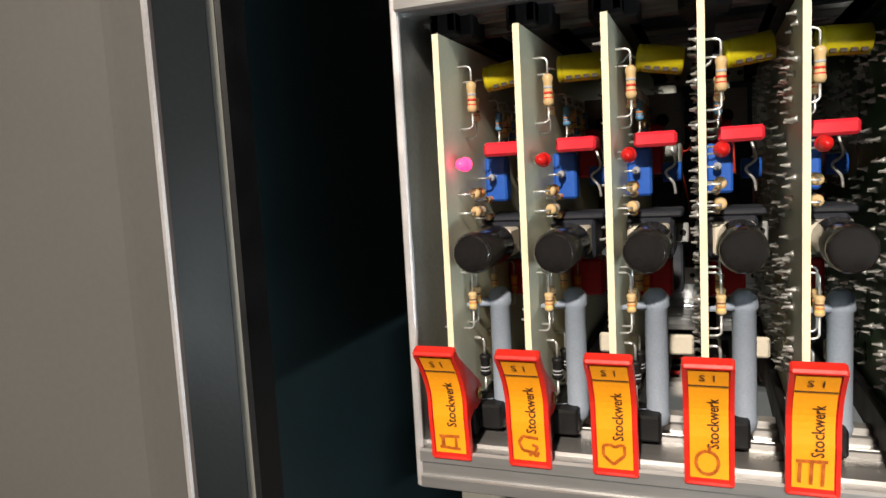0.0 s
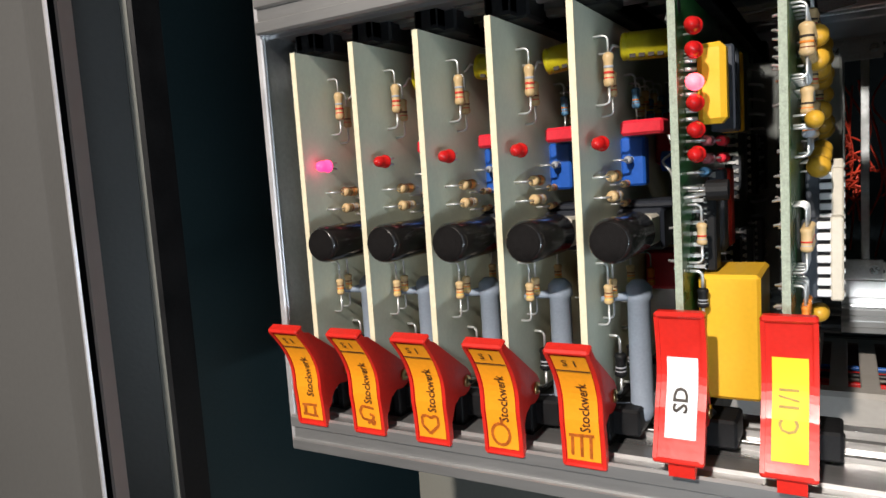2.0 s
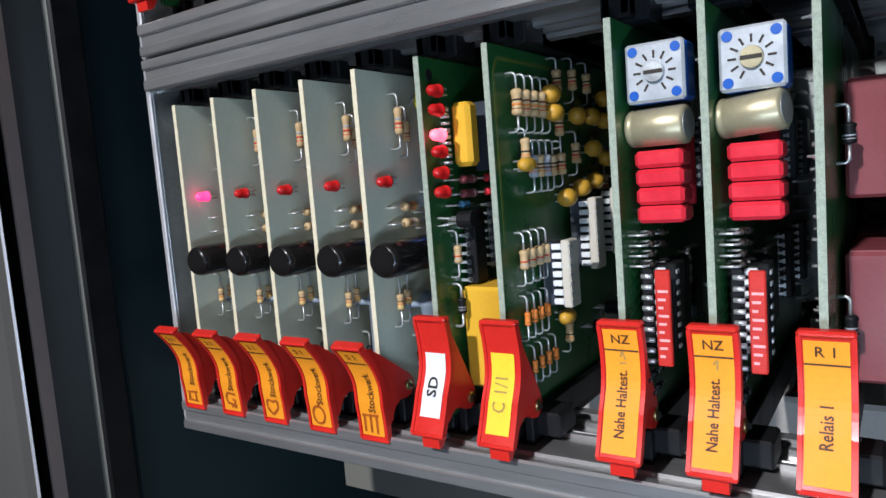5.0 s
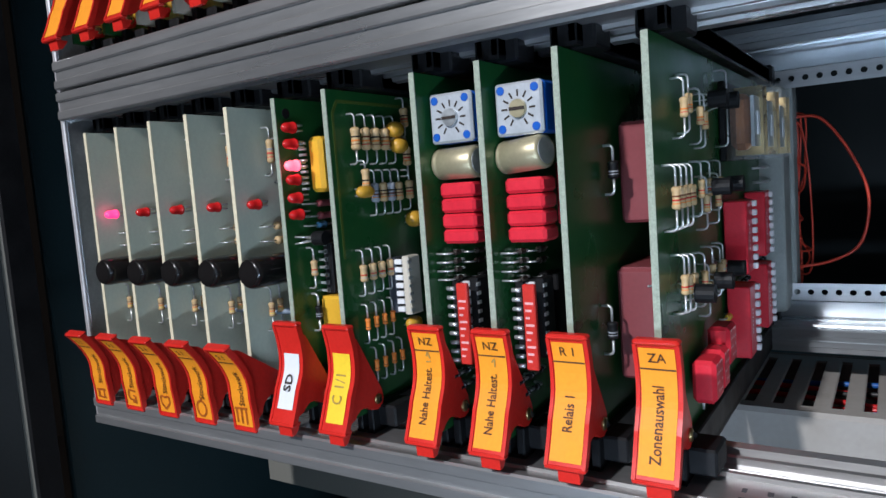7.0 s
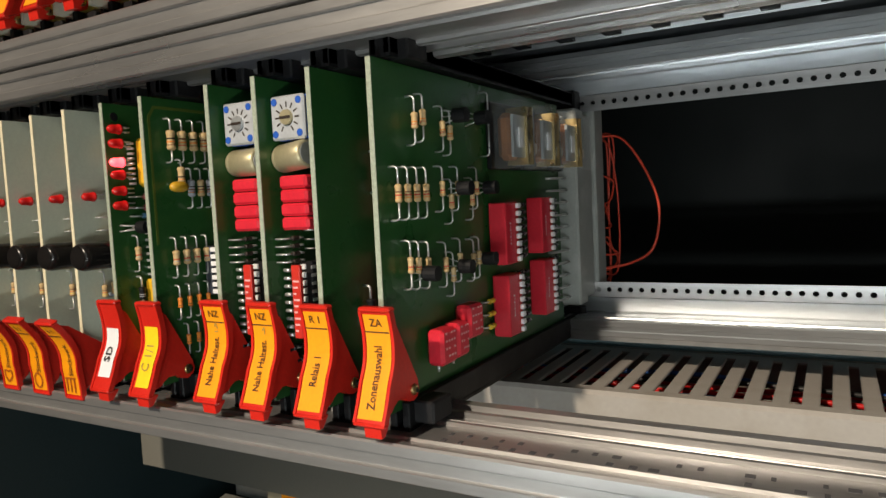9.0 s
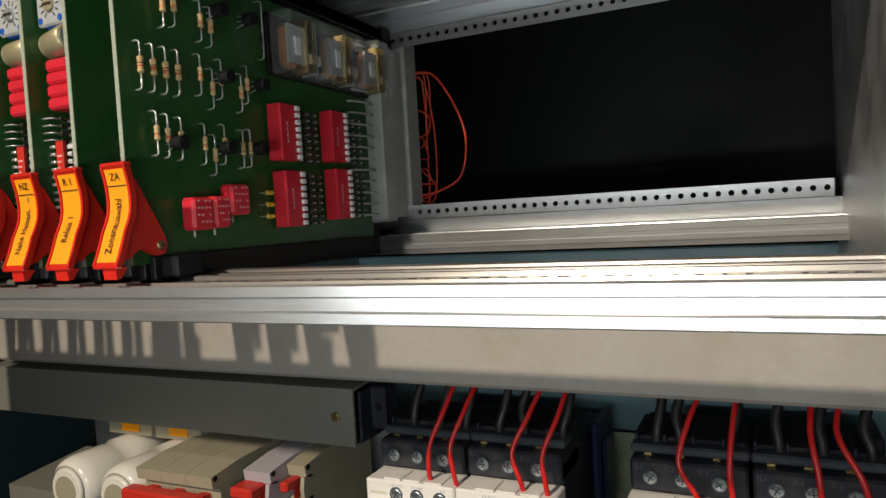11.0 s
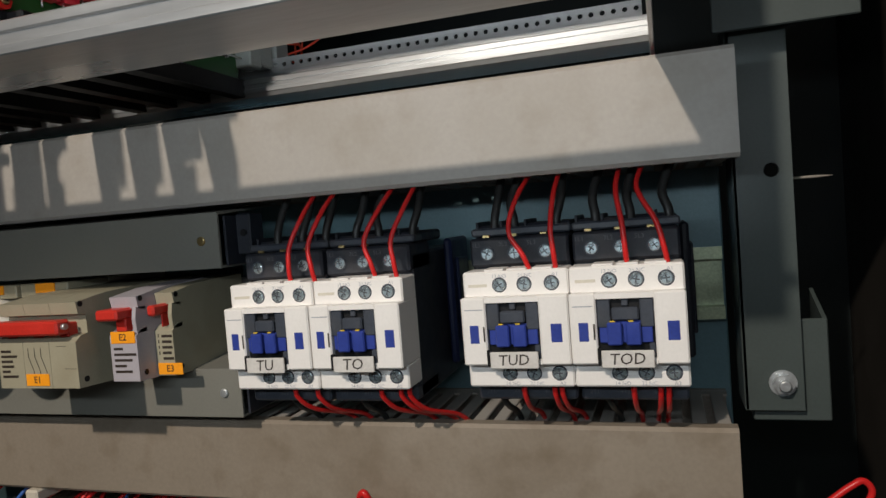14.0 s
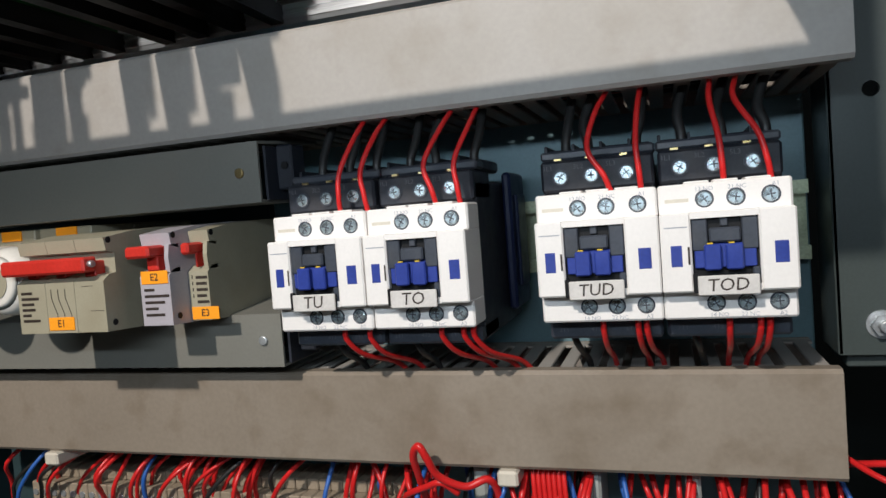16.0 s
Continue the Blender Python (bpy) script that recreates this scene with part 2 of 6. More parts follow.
# ---------- mesh helpers ----------
class Shape:
    """Collects pieces of one mesh, with a material slot for each face."""

    def __init__(self):
        self.v, self.f, self.m, self.s, self.mats = [], [], [], [], []

    def slot(self, material):
        if material not in self.mats:
            self.mats.append(material)
        return self.mats.index(material)

    def put(self, verts, faces, material, smooth=False):
        n, k = len(self.v), self.slot(material)
        self.v += [tuple(p) for p in verts]
        for f in faces:
            self.f.append([i + n for i in f])
            self.m.append(k)
            self.s.append(smooth)
        return self

    def box(self, x0, x1, y0, y1, z0, z1, material, b=0.0):
        if b <= 0:
            v = [(x, y, z) for x in (x0, x1) for y in (y0, y1) for z in (z0, z1)]
            return self.put(v, [(0, 1, 3, 2), (4, 6, 7, 5), (0, 4, 5, 1), (2, 3, 7, 6), (0, 2, 6, 4), (1, 5, 7, 3)], material)
        b = min(b, (x1 - x0) * 0.49, (y1 - y0) * 0.49, (z1 - z0) * 0.49)
        lo, hi = (x0, y0, z0), (x1, y1, z1)
        v, idx = [], {}
        for c in [(i, j, k) for i in (0, 1) for j in (0, 1) for k in (0, 1)]:
            for a in range(3):
                p = [(hi if c[d] else lo)[d] + (0 if d == a else (-b if c[d] else b)) for d in range(3)]
                idx[c, a] = len(v)
                v.append(p)
        f = []
        for a in range(3):
            u, w = (a + 1) % 3, (a + 2) % 3
            for side in (0, 1):
                q = []
                for cu, cw in ((0, 0), (1, 0), (1, 1), (0, 1)):
                    c = [0, 0, 0]
                    c[a], c[u], c[w] = side, cu, cw
                    q.append(idx[tuple(c), a])
                f.append(q if side else q[::-1])
            for cu in (0, 1):
                for cw in (0, 1):
                    e = []
                    for ca in (0, 1):
                        c = [0, 0, 0]
                        c[a], c[u], c[w] = ca, cu, cw
                        e.append((idx[tuple(c), u], idx[tuple(c), w]))
                    q = [e[0][0], e[1][0], e[1][1], e[0][1]]
                    f.append(q if cu == cw else q[::-1])
        for c in [(i, j, k) for i in (0, 1) for j in (0, 1) for k in (0, 1)]:
            q = [idx[c, 0], idx[c, 1], idx[c, 2]]
            f.append(q if sum(c) % 2 else q[::-1])
        return self.put(v, f, material)

    def lathe(self, p0, p1, prof, material, seg=16, smooth=True):
        """Turned body along p0 to p1; prof: (share of the length, radius)."""
        p0, p1 = Vector(p0), Vector(p1)
        ax = p1 - p0
        q = ax.to_track_quat("Z", "Y")
        v, f = [], []
        for t, r in prof:
            for i in range(seg):
                a = 2 * math.pi * i / seg
                v.append(p0 + ax * t + q @ Vector((r * math.cos(a), r * math.sin(a), 0)))
        for k in range(len(prof) - 1):
            for i in range(seg):
                j = (i + 1) % seg
                f.append((k * seg + i, k * seg + j, (k + 1) * seg + j, (k + 1) * seg + i))
        self.put(v, f, material, smooth)
        caps = [list(range(seg))[::-1], [(len(prof) - 1) * seg + i for i in range(seg)]]
        n = len(self.v) - len(v)
        for c in caps:
            self.f.append([i + n for i in c])
            self.m.append(self.slot(material))
            self.s.append(False)
        return self

    def cyl(self, p0, p1, r, material, seg=14, b=0.0):
        if b:
            ln = (Vector(p1) - Vector(p0)).length
            return self.lathe(p0, p1, [(0, r - b), (b / ln, r), (1 - b / ln, r), (1, r - b)], material, seg, True)
        return self.lathe(p0, p1, [(0, r), (1, r)], material, seg)

    def tube(self, pts, r, material, seg=8):
        pts = [Vector(p) for p in pts]
        v, f = [], []
        up = None
        for k, p in enumerate(pts):
            d = (pts[min(k + 1, len(pts) - 1)] - pts[max(k - 1, 0)]).normalized()
            if up is None:
                up = d.orthogonal().normalized()
            up = (up - d * up.dot(d)).normalized()
            s = d.cross(up)
            for i in range(seg):
                a = 2 * math.pi * i / seg
                v.append(p + r * (math.cos(a) * up + math.sin(a) * s))
        for k in range(len(pts) - 1):
            for i in range(seg):
                j = (i + 1) % seg
                f.append((k * seg + i, k * seg + j, (k + 1) * seg + j, (k + 1) * seg + i))
        f += [list(range(seg))[::-1], [(len(pts) - 1) * seg + i for i in range(seg)]]
        return self.put(v, f, material, True)

    def prism(self, poly, axis, a, b, material, smooth=False):
        """Polygon in the two other axes (in the order x, y, z), drawn out along axis from a to b."""
        def at(p, t):
            q = list(p)
            q.insert(axis, t)
            return q
        n = len(poly)
        v = [at(p, a) for p in poly] + [at(p, b) for p in poly]
        f = [(i, (i + 1) % n, n + (i + 1) % n, n + i) for i in range(n)] + [list(range(n))[::-1], [n + i for i in range(n)]]
        return self.put(v, f, material, smooth)

    def mesh(self, name):
        me = bpy.data.meshes.new(name)
        me.from_pydata(self.v, [], self.f)
        for m in self.mats:
            me.materials.append(m)
        me.polygons.foreach_set("material_index", self.m)
        me.polygons.foreach_set("use_smooth", self.s)
        bm = bmesh.new()
        bm.from_mesh(me)
        bmesh.ops.recalc_face_normals(bm, faces=bm.faces)
        bm.to_mesh(me)
        bm.free()
        me.update()
        return me


def part(name, shape, parent=None, label="", at=None, turn=None):
    me = shape if isinstance(shape, bpy.types.Mesh) else shape.mesh(name)
    ob = new(name, me)
    ob.parent = parent
    if at is not None:
        ob.location = at
    if turn is not None:
        ob.rotation_euler = [radians(a) for a in turn]
    return tagged(ob, label)


def thing(name, label, category, at=(0, 0, 0), group="", turn=(0, 0, 0)):
    ob = new(name)
    ob.empty_display_size = 0.01
    ob.matrix_basis = pose(*at, *turn)
    return tagged(ob, label, category, group)


def bend(pts, n=6):
    """Smooth curve through the points."""
    pts = [Vector(p) for p in pts]
    ext = [2 * pts[0] - pts[1]] + pts + [2 * pts[-1] - pts[-2]]
    out = []
    for k in range(len(pts) - 1):
        a, b, c, d = ext[k:k + 4]
        for i in range(n):
            t = i / n
            out.append(0.5 * (2 * b + (c - a) * t + (2 * a - 5 * b + 4 * c - d) * t * t + (3 * b - a - 3 * c + d) * t ** 3))
    return out + [pts[-1]]


letters = {}


def lettering(text, size, bold=0.0):
    """Flat outline of a text in the built-in font: points (u, v) centred on the origin, and faces."""
    if (text, size, bold) not in letters:
        cu = bpy.data.curves.new("lettering", "FONT")
        cu.body, cu.size, cu.align_x, cu.align_y = text, size, "CENTER", "CENTER"
        cu.resolution_u, cu.offset = 2, bold
        ob = bpy.data.objects.new("lettering", cu)
        scene.collection.objects.link(ob)
        bpy.context.view_layer.update()
        me = bpy.data.meshes.new_from_object(ob.evaluated_get(bpy.context.evaluated_depsgraph_get()))
        letters[text, size, bold] = ([tuple(v.co[:2]) for v in me.vertices], [list(p.vertices) for p in me.polygons])
        bpy.data.objects.remove(ob)
        bpy.data.meshes.remove(me)
        bpy.data.curves.remove(cu)
    return letters[text, size, bold]


def write(shape, text, size, place, material, upright=False, bold=0.0):
    """Adds a text to a shape; place(u, v) gives the point in space; upright: runs bottom to top."""
    v, f = lettering(text, size, bold)
    shape.put([place(-q, p) if upright else place(p, q) for p, q in v], f, material)


# ---------- the room and the cabinet ----------
def slab(name, x0, x1, y0, y1, z0, z1, material, b=0.0, label="", category="wall"):
    ob = part(name, Shape().box(x0, x1, y0, y1, z0, z1, material, b))
    return tagged(ob, label, category, "", "structure")


# unseen shell that closes the room, dark so that little light bounces back
slab("floor", -3.9, 4.3, -5.1, 1.9, -1.25, -1.2, ROOMDARK, 0, "unseen floor of the room, kept dark to limit bounced light", "floor")
slab("ceiling", -3.9, 4.3, -5.1, 1.9, 2.3, 2.35, ROOMDARK, 0, "unseen ceiling of the room, kept dark to limit bounced light", "ceiling")
slab("wall_west", -3.95, -3.9, -5.1, 1.9, -1.2, 2.3, ROOMDARK, 0, "unseen plain room wall, kept dark to limit bounced light")
slab("wall_east", 4.3, 4.35, -5.1, 1.9, -1.2, 2.3, ROOMDARK, 0, "unseen plain room wall, kept dark to limit bounced light")
slab("wall_south", -3.9, 4.3, -5.1, -5.05, -1.2, 2.3, ROOMDARK, 0, "unseen plain room wall, kept dark to limit bounced light")
slab("wall_north", -3.9, 4.3, 1.85, 1.9, -1.2, 2.3, ROOMDARK, 0, "unseen plain room wall, kept dark to limit bounced light")

slab("cabinet_back", -0.10, 0.56, 0.420, 0.424, -0.60, 0.75, BACKSHADE, 0.001, "teal lacquered sheet steel cabinet back, shade put into its colour", "cabinet back")
slab("mounting_plate", 0.175, 0.449, 0.196, 0.200, -0.45, -0.010, TEAL, 0.0008, "teal lacquered mounting plate behind the contactors", "mounting plate")
# left plate and left side: shade is put into the lacquer colour
slab("mounting_plate", -0.045, 0.1745, 0.197, 0.2005, -0.45, -0.010, TEALSHADE, 0.0008, "teal mounting plate, shade of the fuses put into its colour", "mounting plate")
slab("cabinet_side", -0.104, -0.100, 0.03, 0.420, -0.60, 0.75, TEALSHADE, 0.001, "teal inner side of the cabinet, shade put into its colour", "cabinet side")
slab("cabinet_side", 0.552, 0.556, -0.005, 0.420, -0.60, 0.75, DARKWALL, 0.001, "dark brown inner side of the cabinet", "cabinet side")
slab("cabinet_roof", -0.104, 0.556, -0.02, 0.420, 0.75, 0.754, TEAL, 0.001, "teal lacquered sheet steel cabinet roof", "cabinet roof")
slab("cabinet_bottom", -0.104, 0.556, -0.02, 0.420, -0.604, -0.60, TEAL, 0.001, "teal lacquered sheet steel cabinet bottom", "cabinet bottom")

# unseen panel added to keep lamp light off the cabinet back
slab("light_block_panel", -0.012, 0.4245, 0.0, 0.003, 0.2500, 0.75, FRAME, 0.001, "unseen panel added over the upper card rack, blocks lamp light", "panel")

# hinge-side upright: folded sheet with a short return and a rubber seal, a paler strip beside it, and the open door
up = thing("cabinet_upright", "grey-green folded sheet steel upright of the cabinet front", "upright", (0, 0, -0.6))
up["kind"] = "structure"
part("front_fold", Shape().prism([(-0.0695, -0.0185), (-0.0606, -0.0086), (-0.0622, -0.0072), (-0.0710, -0.0176)], 2, 0, 1.35, UPRIGHT), up)
part("rounded_edge", Shape().prism([(-0.0605, -0.0085), (-0.0597, -0.0079), (-0.0590, -0.0072), (-0.0592, -0.0060), (-0.0620, -0.0072)], 2, 0, 1.35, COVER), up, "lighter rounded edge")
part("rubber_seal", Shape().prism([(-0.0589, -0.0070), (-0.0576, -0.0063), (-0.0576, 0.0040), (-0.0589, 0.0040)], 2, 0, 1.35, BLACK), up, "black rubber seal")
RETURN = [(-0.0672, -0.0245), (-0.0692, -0.0186), (-0.0704, -0.0190), (-0.0684, -0.0247)]
part("pale_strip", Shape().prism(RETURN, 2, 0.54, 1.35, ROOM), up, "pale pinkish painted strip")
part("primer_strip", Shape().prism(RETURN, 2, 0, 0.5398, DARKWALL), up, "brown primed strip")
# black sheet added to give the hinge gap its darkness
part("gap_filler", Shape().box(-0.15, -0.0688, -0.0242, -0.0230, 0, 1.35, BLACK), up, "black sheet added for the dark of the hinge gap")
door = thing("cabinet_door", "open grey lacquered sheet steel cabinet door", "door", (-0.0560, -0.0318, -0.6))
door["kind"] = "structure"
leaf = [(-0.46, 0.0), (-0.0165, 0.0), (-0.0130, -0.0006), (-0.0012, -0.0033), (-0.0012, -0.0022), (-0.0128, 0.0006), (-0.0165, 0.0013), (-0.46, 0.0013)]
part("door_leaf", Shape().prism(leaf, 2, 0, 1.35, DOORGREY), door)
# highlight along the door edge, put in as a pale metal strip
part("highlight_rim", Shape().prism([(-0.0012, -0.0034), (0.0, -0.0037), (0.0004, -0.0030), (-0.0012, -0.0021)], 2, 0, 1.35, EDGE), door, "bright rim, edge highlight put into its colour")
part("door_fold", Shape().box(-0.46, -0.44, 0.0015, 0.022, 0, 1.35, DOORGREY, 0.0005), door)

# lock-side upright with its angle plate, bracket and side
up = thing("cabinet_upright", "grey-green sheet steel upright with a round hole and a hexagon bolt", "upright", (0.464, 0.165, -0.172))
up["kind"] = "structure"
hole = Shape()
HX, HZ, HR = 0.0040, 0.107, 0.0032


def holed_plate(shape, x0, x1, z0, z1, y0, y1, hx, hz, r, material, seg=24):
    """Upright plate with a round hole: a ring of quads from the hole to a square, then the rest."""
    s = r * 1.8
    for y, turn in ((y0, 1), (y1, -1)):
        ring = [(hx + r * math.cos(2 * math.pi * i / seg), y, hz + r * math.sin(2 * math.pi * i / seg)) for i in range(seg)]
        sq = []
        for i in range(seg):
            c, n = math.cos(2 * math.pi * i / seg), math.sin(2 * math.pi * i / seg)
            k = s / max(abs(c), abs(n))
            sq.append((hx + k * c, y, hz + k * n))
        shape.put(ring + sq, [(i, (i + 1) % seg, seg + (i + 1) % seg, seg + i) for i in range(seg)], material)
    a = [(hx + r * math.cos(2 * math.pi * i / seg), y0, hz + r * math.sin(2 * math.pi * i / seg)) for i in range(seg)]
    b = [(p[0], y1, p[2]) for p in a]
    shape.put(a + b, [(i, (i + 1) % seg, seg + (i + 1) % seg, seg + i) for i in range(seg)], material)
    shape.box(x0, hx - s, y0, y1, z0, z1, material)
    shape.box(hx + s, x1, y0, y1, z0, z1, material)
    shape.box(hx - s, hx + s, y0, y1, z0, hz - s, material)
    shape.box(hx - s, hx + s, y0, y1, hz + s, z1, material)


holed_plate(hole, -0.0115, 0.0125, 0.0, 0.60, 0.0, 0.002, HX, HZ, HR, FRAME)
part("front_fold", hole, up)
part("side_fold", Shape().box(-0.0120, -0.0100, 0.0, 0.030, 0, 0.60, FRAME, 0.0004), up)
bolt = Shape().cyl((0.004, 0.0001, 0.0125), (0.004, -0.0008, 0.0125), 0.0058, STEEL, 24)
bolt.cyl((0.004, -0.0008, 0.0125), (0.004, -0.0046, 0.0125), 0.0046, STEEL, 6)
bolt.cyl((0.004, -0.0046, 0.0125), (0.004, -0.0075, 0.0125), 0.0026, STEEL, 14, 0.0005)
part("hexagon_bolt", bolt, up, "zinc hexagon bolt with washer")
pin = thing("latch_pin", "thin worn steel latch pin beside the upright", "pin", (0.484, 0.190, -0.069))
part("shaft", Shape().lathe((-0.010, 0, 0), (0.013, 0, 0), [(0, 0.0006), (0.7, 0.0007), (0.9, 0.0004), (1, 0.0002)], DULLBEIGE, 10), pin)
rv = thing("rivet", "small rusty rivet on the cabinet side", "rivet", (0.552, 0.300, -0.049))
part("head", Shape().lathe((0, 0, 0), (-0.0018, 0, 0), [(0, 0.0026), (0.5, 0.0022), (1, 0.0008)], BRASS, 12), rv)
tb = thing("corner_bracket", "grey-green angle plate that carries the rack side", "bracket", (0.468, 0.150, 0.06))
part("plate", Shape().box(-0.022, 0.034, 0, 0.002, -0.066, 0.19, FRAME, 0.0005), tb)
part("bolt", Shape().cyl((0.013, 0.0, 0.0125), (0.013, -0.003, 0.0125), 0.005, STEEL, 20, 0.0008).cyl((0.013, -0.003, 0.0125), (0.013, -0.0045, 0.0125), 0.0032, STEEL, 6), tb, "round-headed steel bolt")
ub = thing("channel_bracket", "grey folded sheet steel channel bracket", "bracket", (0.472, 0.170, -0.178))
part("web", Shape().box(-0.016, 0.016, 0.0, 0.0018, 0, 0.046, FRAME, 0.0005), ub)
part("flange", Shape().prism([(0.0018, 0), (0.03, 0), (0.03, 0.056), (0.0018, 0.046)], 0, 0.0142, 0.016, FRAME), ub)
part("flange", Shape().box(-0.016, -0.0142, 0.0018, 0.03, 0, 0.046, FRAME, 0.0004), ub)

# ---------- subrack ----------
RX0, RX1 = -0.0085, 0.4225
FRONT = [(-0.0040, -0.0150), (-0.0046, -0.0146), (-0.0046, -0.0120), (-0.0042, -0.0117), (-0.0034, -0.0115), (-0.0034, -0.0082), (-0.0042, -0.0080), (-0.0046, -0.0077), (-0.0046, -0.0050), (-0.0040, -0.0044),
         (-0.0030, -0.0048), (0.0006, -0.0050), (0.0009, -0.0041), (0.0016, -0.0041), (0.0019, -0.0047), (0.0147, -0.0047), (0.0150, -0.0036), (0.0160, -0.0034), (0.0164, -0.0044), (0.0168, -0.0034), (0.0178, -0.0036), (0.0181, -0.0054),
         (0.0247, -0.0054), (0.0250, -0.0038), (0.0261, -0.0035), (0.0266, -0.0050), (0.0280, -0.0056), (0.0294, -0.0050), (0.0299, -0.0030), (0.0328, -0.0026), (0.0334, -0.0040), (0.0334, -0.0150)]
REAR = [(0.1454, -0.0060), (0.1450, -0.0040), (0.1446, -0.0036), (0.1446, -0.0016), (0.1453, -0.0012), (0.1453, 0.0004), (0.1446, 0.0008), (0.1446, 0.0028), (0.1450, 0.0033), (0.1496, 0.0033), (0.1499, 0.0026), (0.1516, 0.0026), (0.1519, 0.0036),
        (0.1650, 0.0036), (0.1654, 0.0042), (0.1654, 0.0104), (0.1700, 0.0104), (0.1700, -0.0060)]


def mirror(poly, z):
    return [(y, z - q) for y, q in poly][::-1]


def hole_strip(x0, n, y0, y1, z0, z1):
    """Perforated strip, a round hole in every 5.08 mm."""
    sh, p, seg = Shape(), 0.00508, 8
    zc = (z0 + z1) / 2
    for k in range(n):
        xc = x0 + (k + 0.5) * p
        for y in (y0, y1):
            ring = [(xc + 0.00125 * math.cos((i + .5) * math.pi / 4), y, zc + 0.00125 * math.sin((i + .5) * math.pi / 4)) for i in range(seg)]
            h = (z1 - z0) / 2
            out = []
            for i in range(seg):
                c, s = math.cos((i + .5) * math.pi / 4), math.sin((i + .5) * math.pi / 4)
                out.append((xc + (p / 2) * (1 if c > 0 else -1) * (1 if abs(c) > abs(s) else 0.4), y, zc + h * (1 if s > 0 else -1) * (1 if abs(s) > abs(c) else 0.4)))
            corners = [(xc + sx * p / 2, y, zc + sz * h) for sx, sz in ((1, 1), (-1, 1), (-1, -1), (1, -1))]
            sh.put(ring + out, [(i, (i + 1) % seg, seg + (i + 1) % seg, seg + i) for i in range(seg)], ALU_SOFT)
            sh.put([out[0], out[1], corners[0], out[2], out[3], corners[1], out[4], out[5], corners[2], out[6], out[7], corners[3]], [(0, 1, 2), (3, 4, 5), (6, 7, 8), (9, 10, 11)], ALU_SOFT)
        a = [(xc + 0.00125 * math.cos((i + .5) * math.pi / 4), y0, zc + 0.00125 * math.sin((i + .5) * math.pi / 4)) for i in range(seg)]
        sh.put(a + [(q[0], y1, q[2]) for q in a], [(i, (i + 1) % seg, seg + (i + 1) % seg, seg + i) for i in range(seg)], ALU_SOFT)
    return sh


def subrack(z, label):
    r = thing("subrack", label, "rack", (0, 0, z), "card racks")
    for x0, x1 in ((RX0 - 0.0018, RX0), (RX1 - 0.0018, RX1)):
        sp = part("side_plate", Shape().box(x0, x1, -0.0016, 0.19, -0.0155, 0.1165, ALU_SOFT, 0.0003), r)
        part("edge", Shape().box(x0 - 0.0002, x1 + 0.0002, -0.0030, -0.0016, -0.0155, 0.1165, EDGE, 0.0004), sp, "bare cut metal edge")
    part("front_rail", Shape().prism(FRONT, 0, RX0, RX1 - 0.0018, ALU), r, "stepped extruded aluminium rail")
    part("front_rail", Shape().prism(mirror(FRONT, 0.1010), 0, RX0, RX1 - 0.0018, ALU), r, "stepped extruded aluminium rail")
    part("rear_rail", Shape().prism(REAR, 0, RX0, RX1 - 0.0018, REARALU), r, "extruded aluminium rail")
    part("rear_rail", Shape().prism(mirror(REAR, 0.1163), 0, RX0, RX1 - 0.0018, REARALU), r, "extruded aluminium rail")
    part("hole_strip", hole_strip(RX0, 84, 0.1662, 0.1672, 0.0106, 0.0178), r, "perforated metal strip")
    part("hole_strip", hole_strip(RX0, 84, 0.1662, 0.1672, 0.0985, 0.1057), r, "perforated metal strip")
    tapped = Shape().box(RX0, RX1 - 0.0018, 0.0336, 0.0344, 0.1040, 0.1160, ALU_SOFT)
    for k in range(28):
        for d in (0, 0.0045):
            tapped.cyl((RX0 + 0.010 + k * 0.01524 + d, 0.0345, 0.1095), (RX0 + 0.010 + k * 0.01524 + d, 0.0334, 0.1095), 0.0011, BLACK, 10)
    part("tapped_strip", tapped, r, "tapped strip with paired holes")
    for zz in (-0.009, 0.109):
        sc = Shape().cyl((RX1, 0.010, zz), (RX1 + 0.004, 0.010, zz), 0.0036, STEEL, 16, 0.0006)
        sc.cyl((RX1 + 0.004, 0.010, zz), (RX1 + 0.008, 0.010, zz), 0.0024, BLACK, 10)
        part("screw", sc, r, "steel screw with a black cap")
    return r


rack = subrack(0.0, "aluminium card rack with open front and perforated strips")
subrack(0.1322, "aluminium card rack above, partly in view")
# numbers of the slots on the lower rail, too worn to read
marks = Shape()
rnd = random.Random(3)
for k in range(36):
    x = 0.232 + k * 0.00508
    for j in range(2):
        if rnd.random() < 0.8:
            marks.box(x + rnd.uniform(-.0004, .0004), x + rnd.uniform(0.0011, 0.0024), 0.0030 + j * 0.0050, 0.0050 + j * 0.0050, -0.00472, -0.00458, FAINT)
part("slot_scale", marks, rack, "faded printed slot scale")


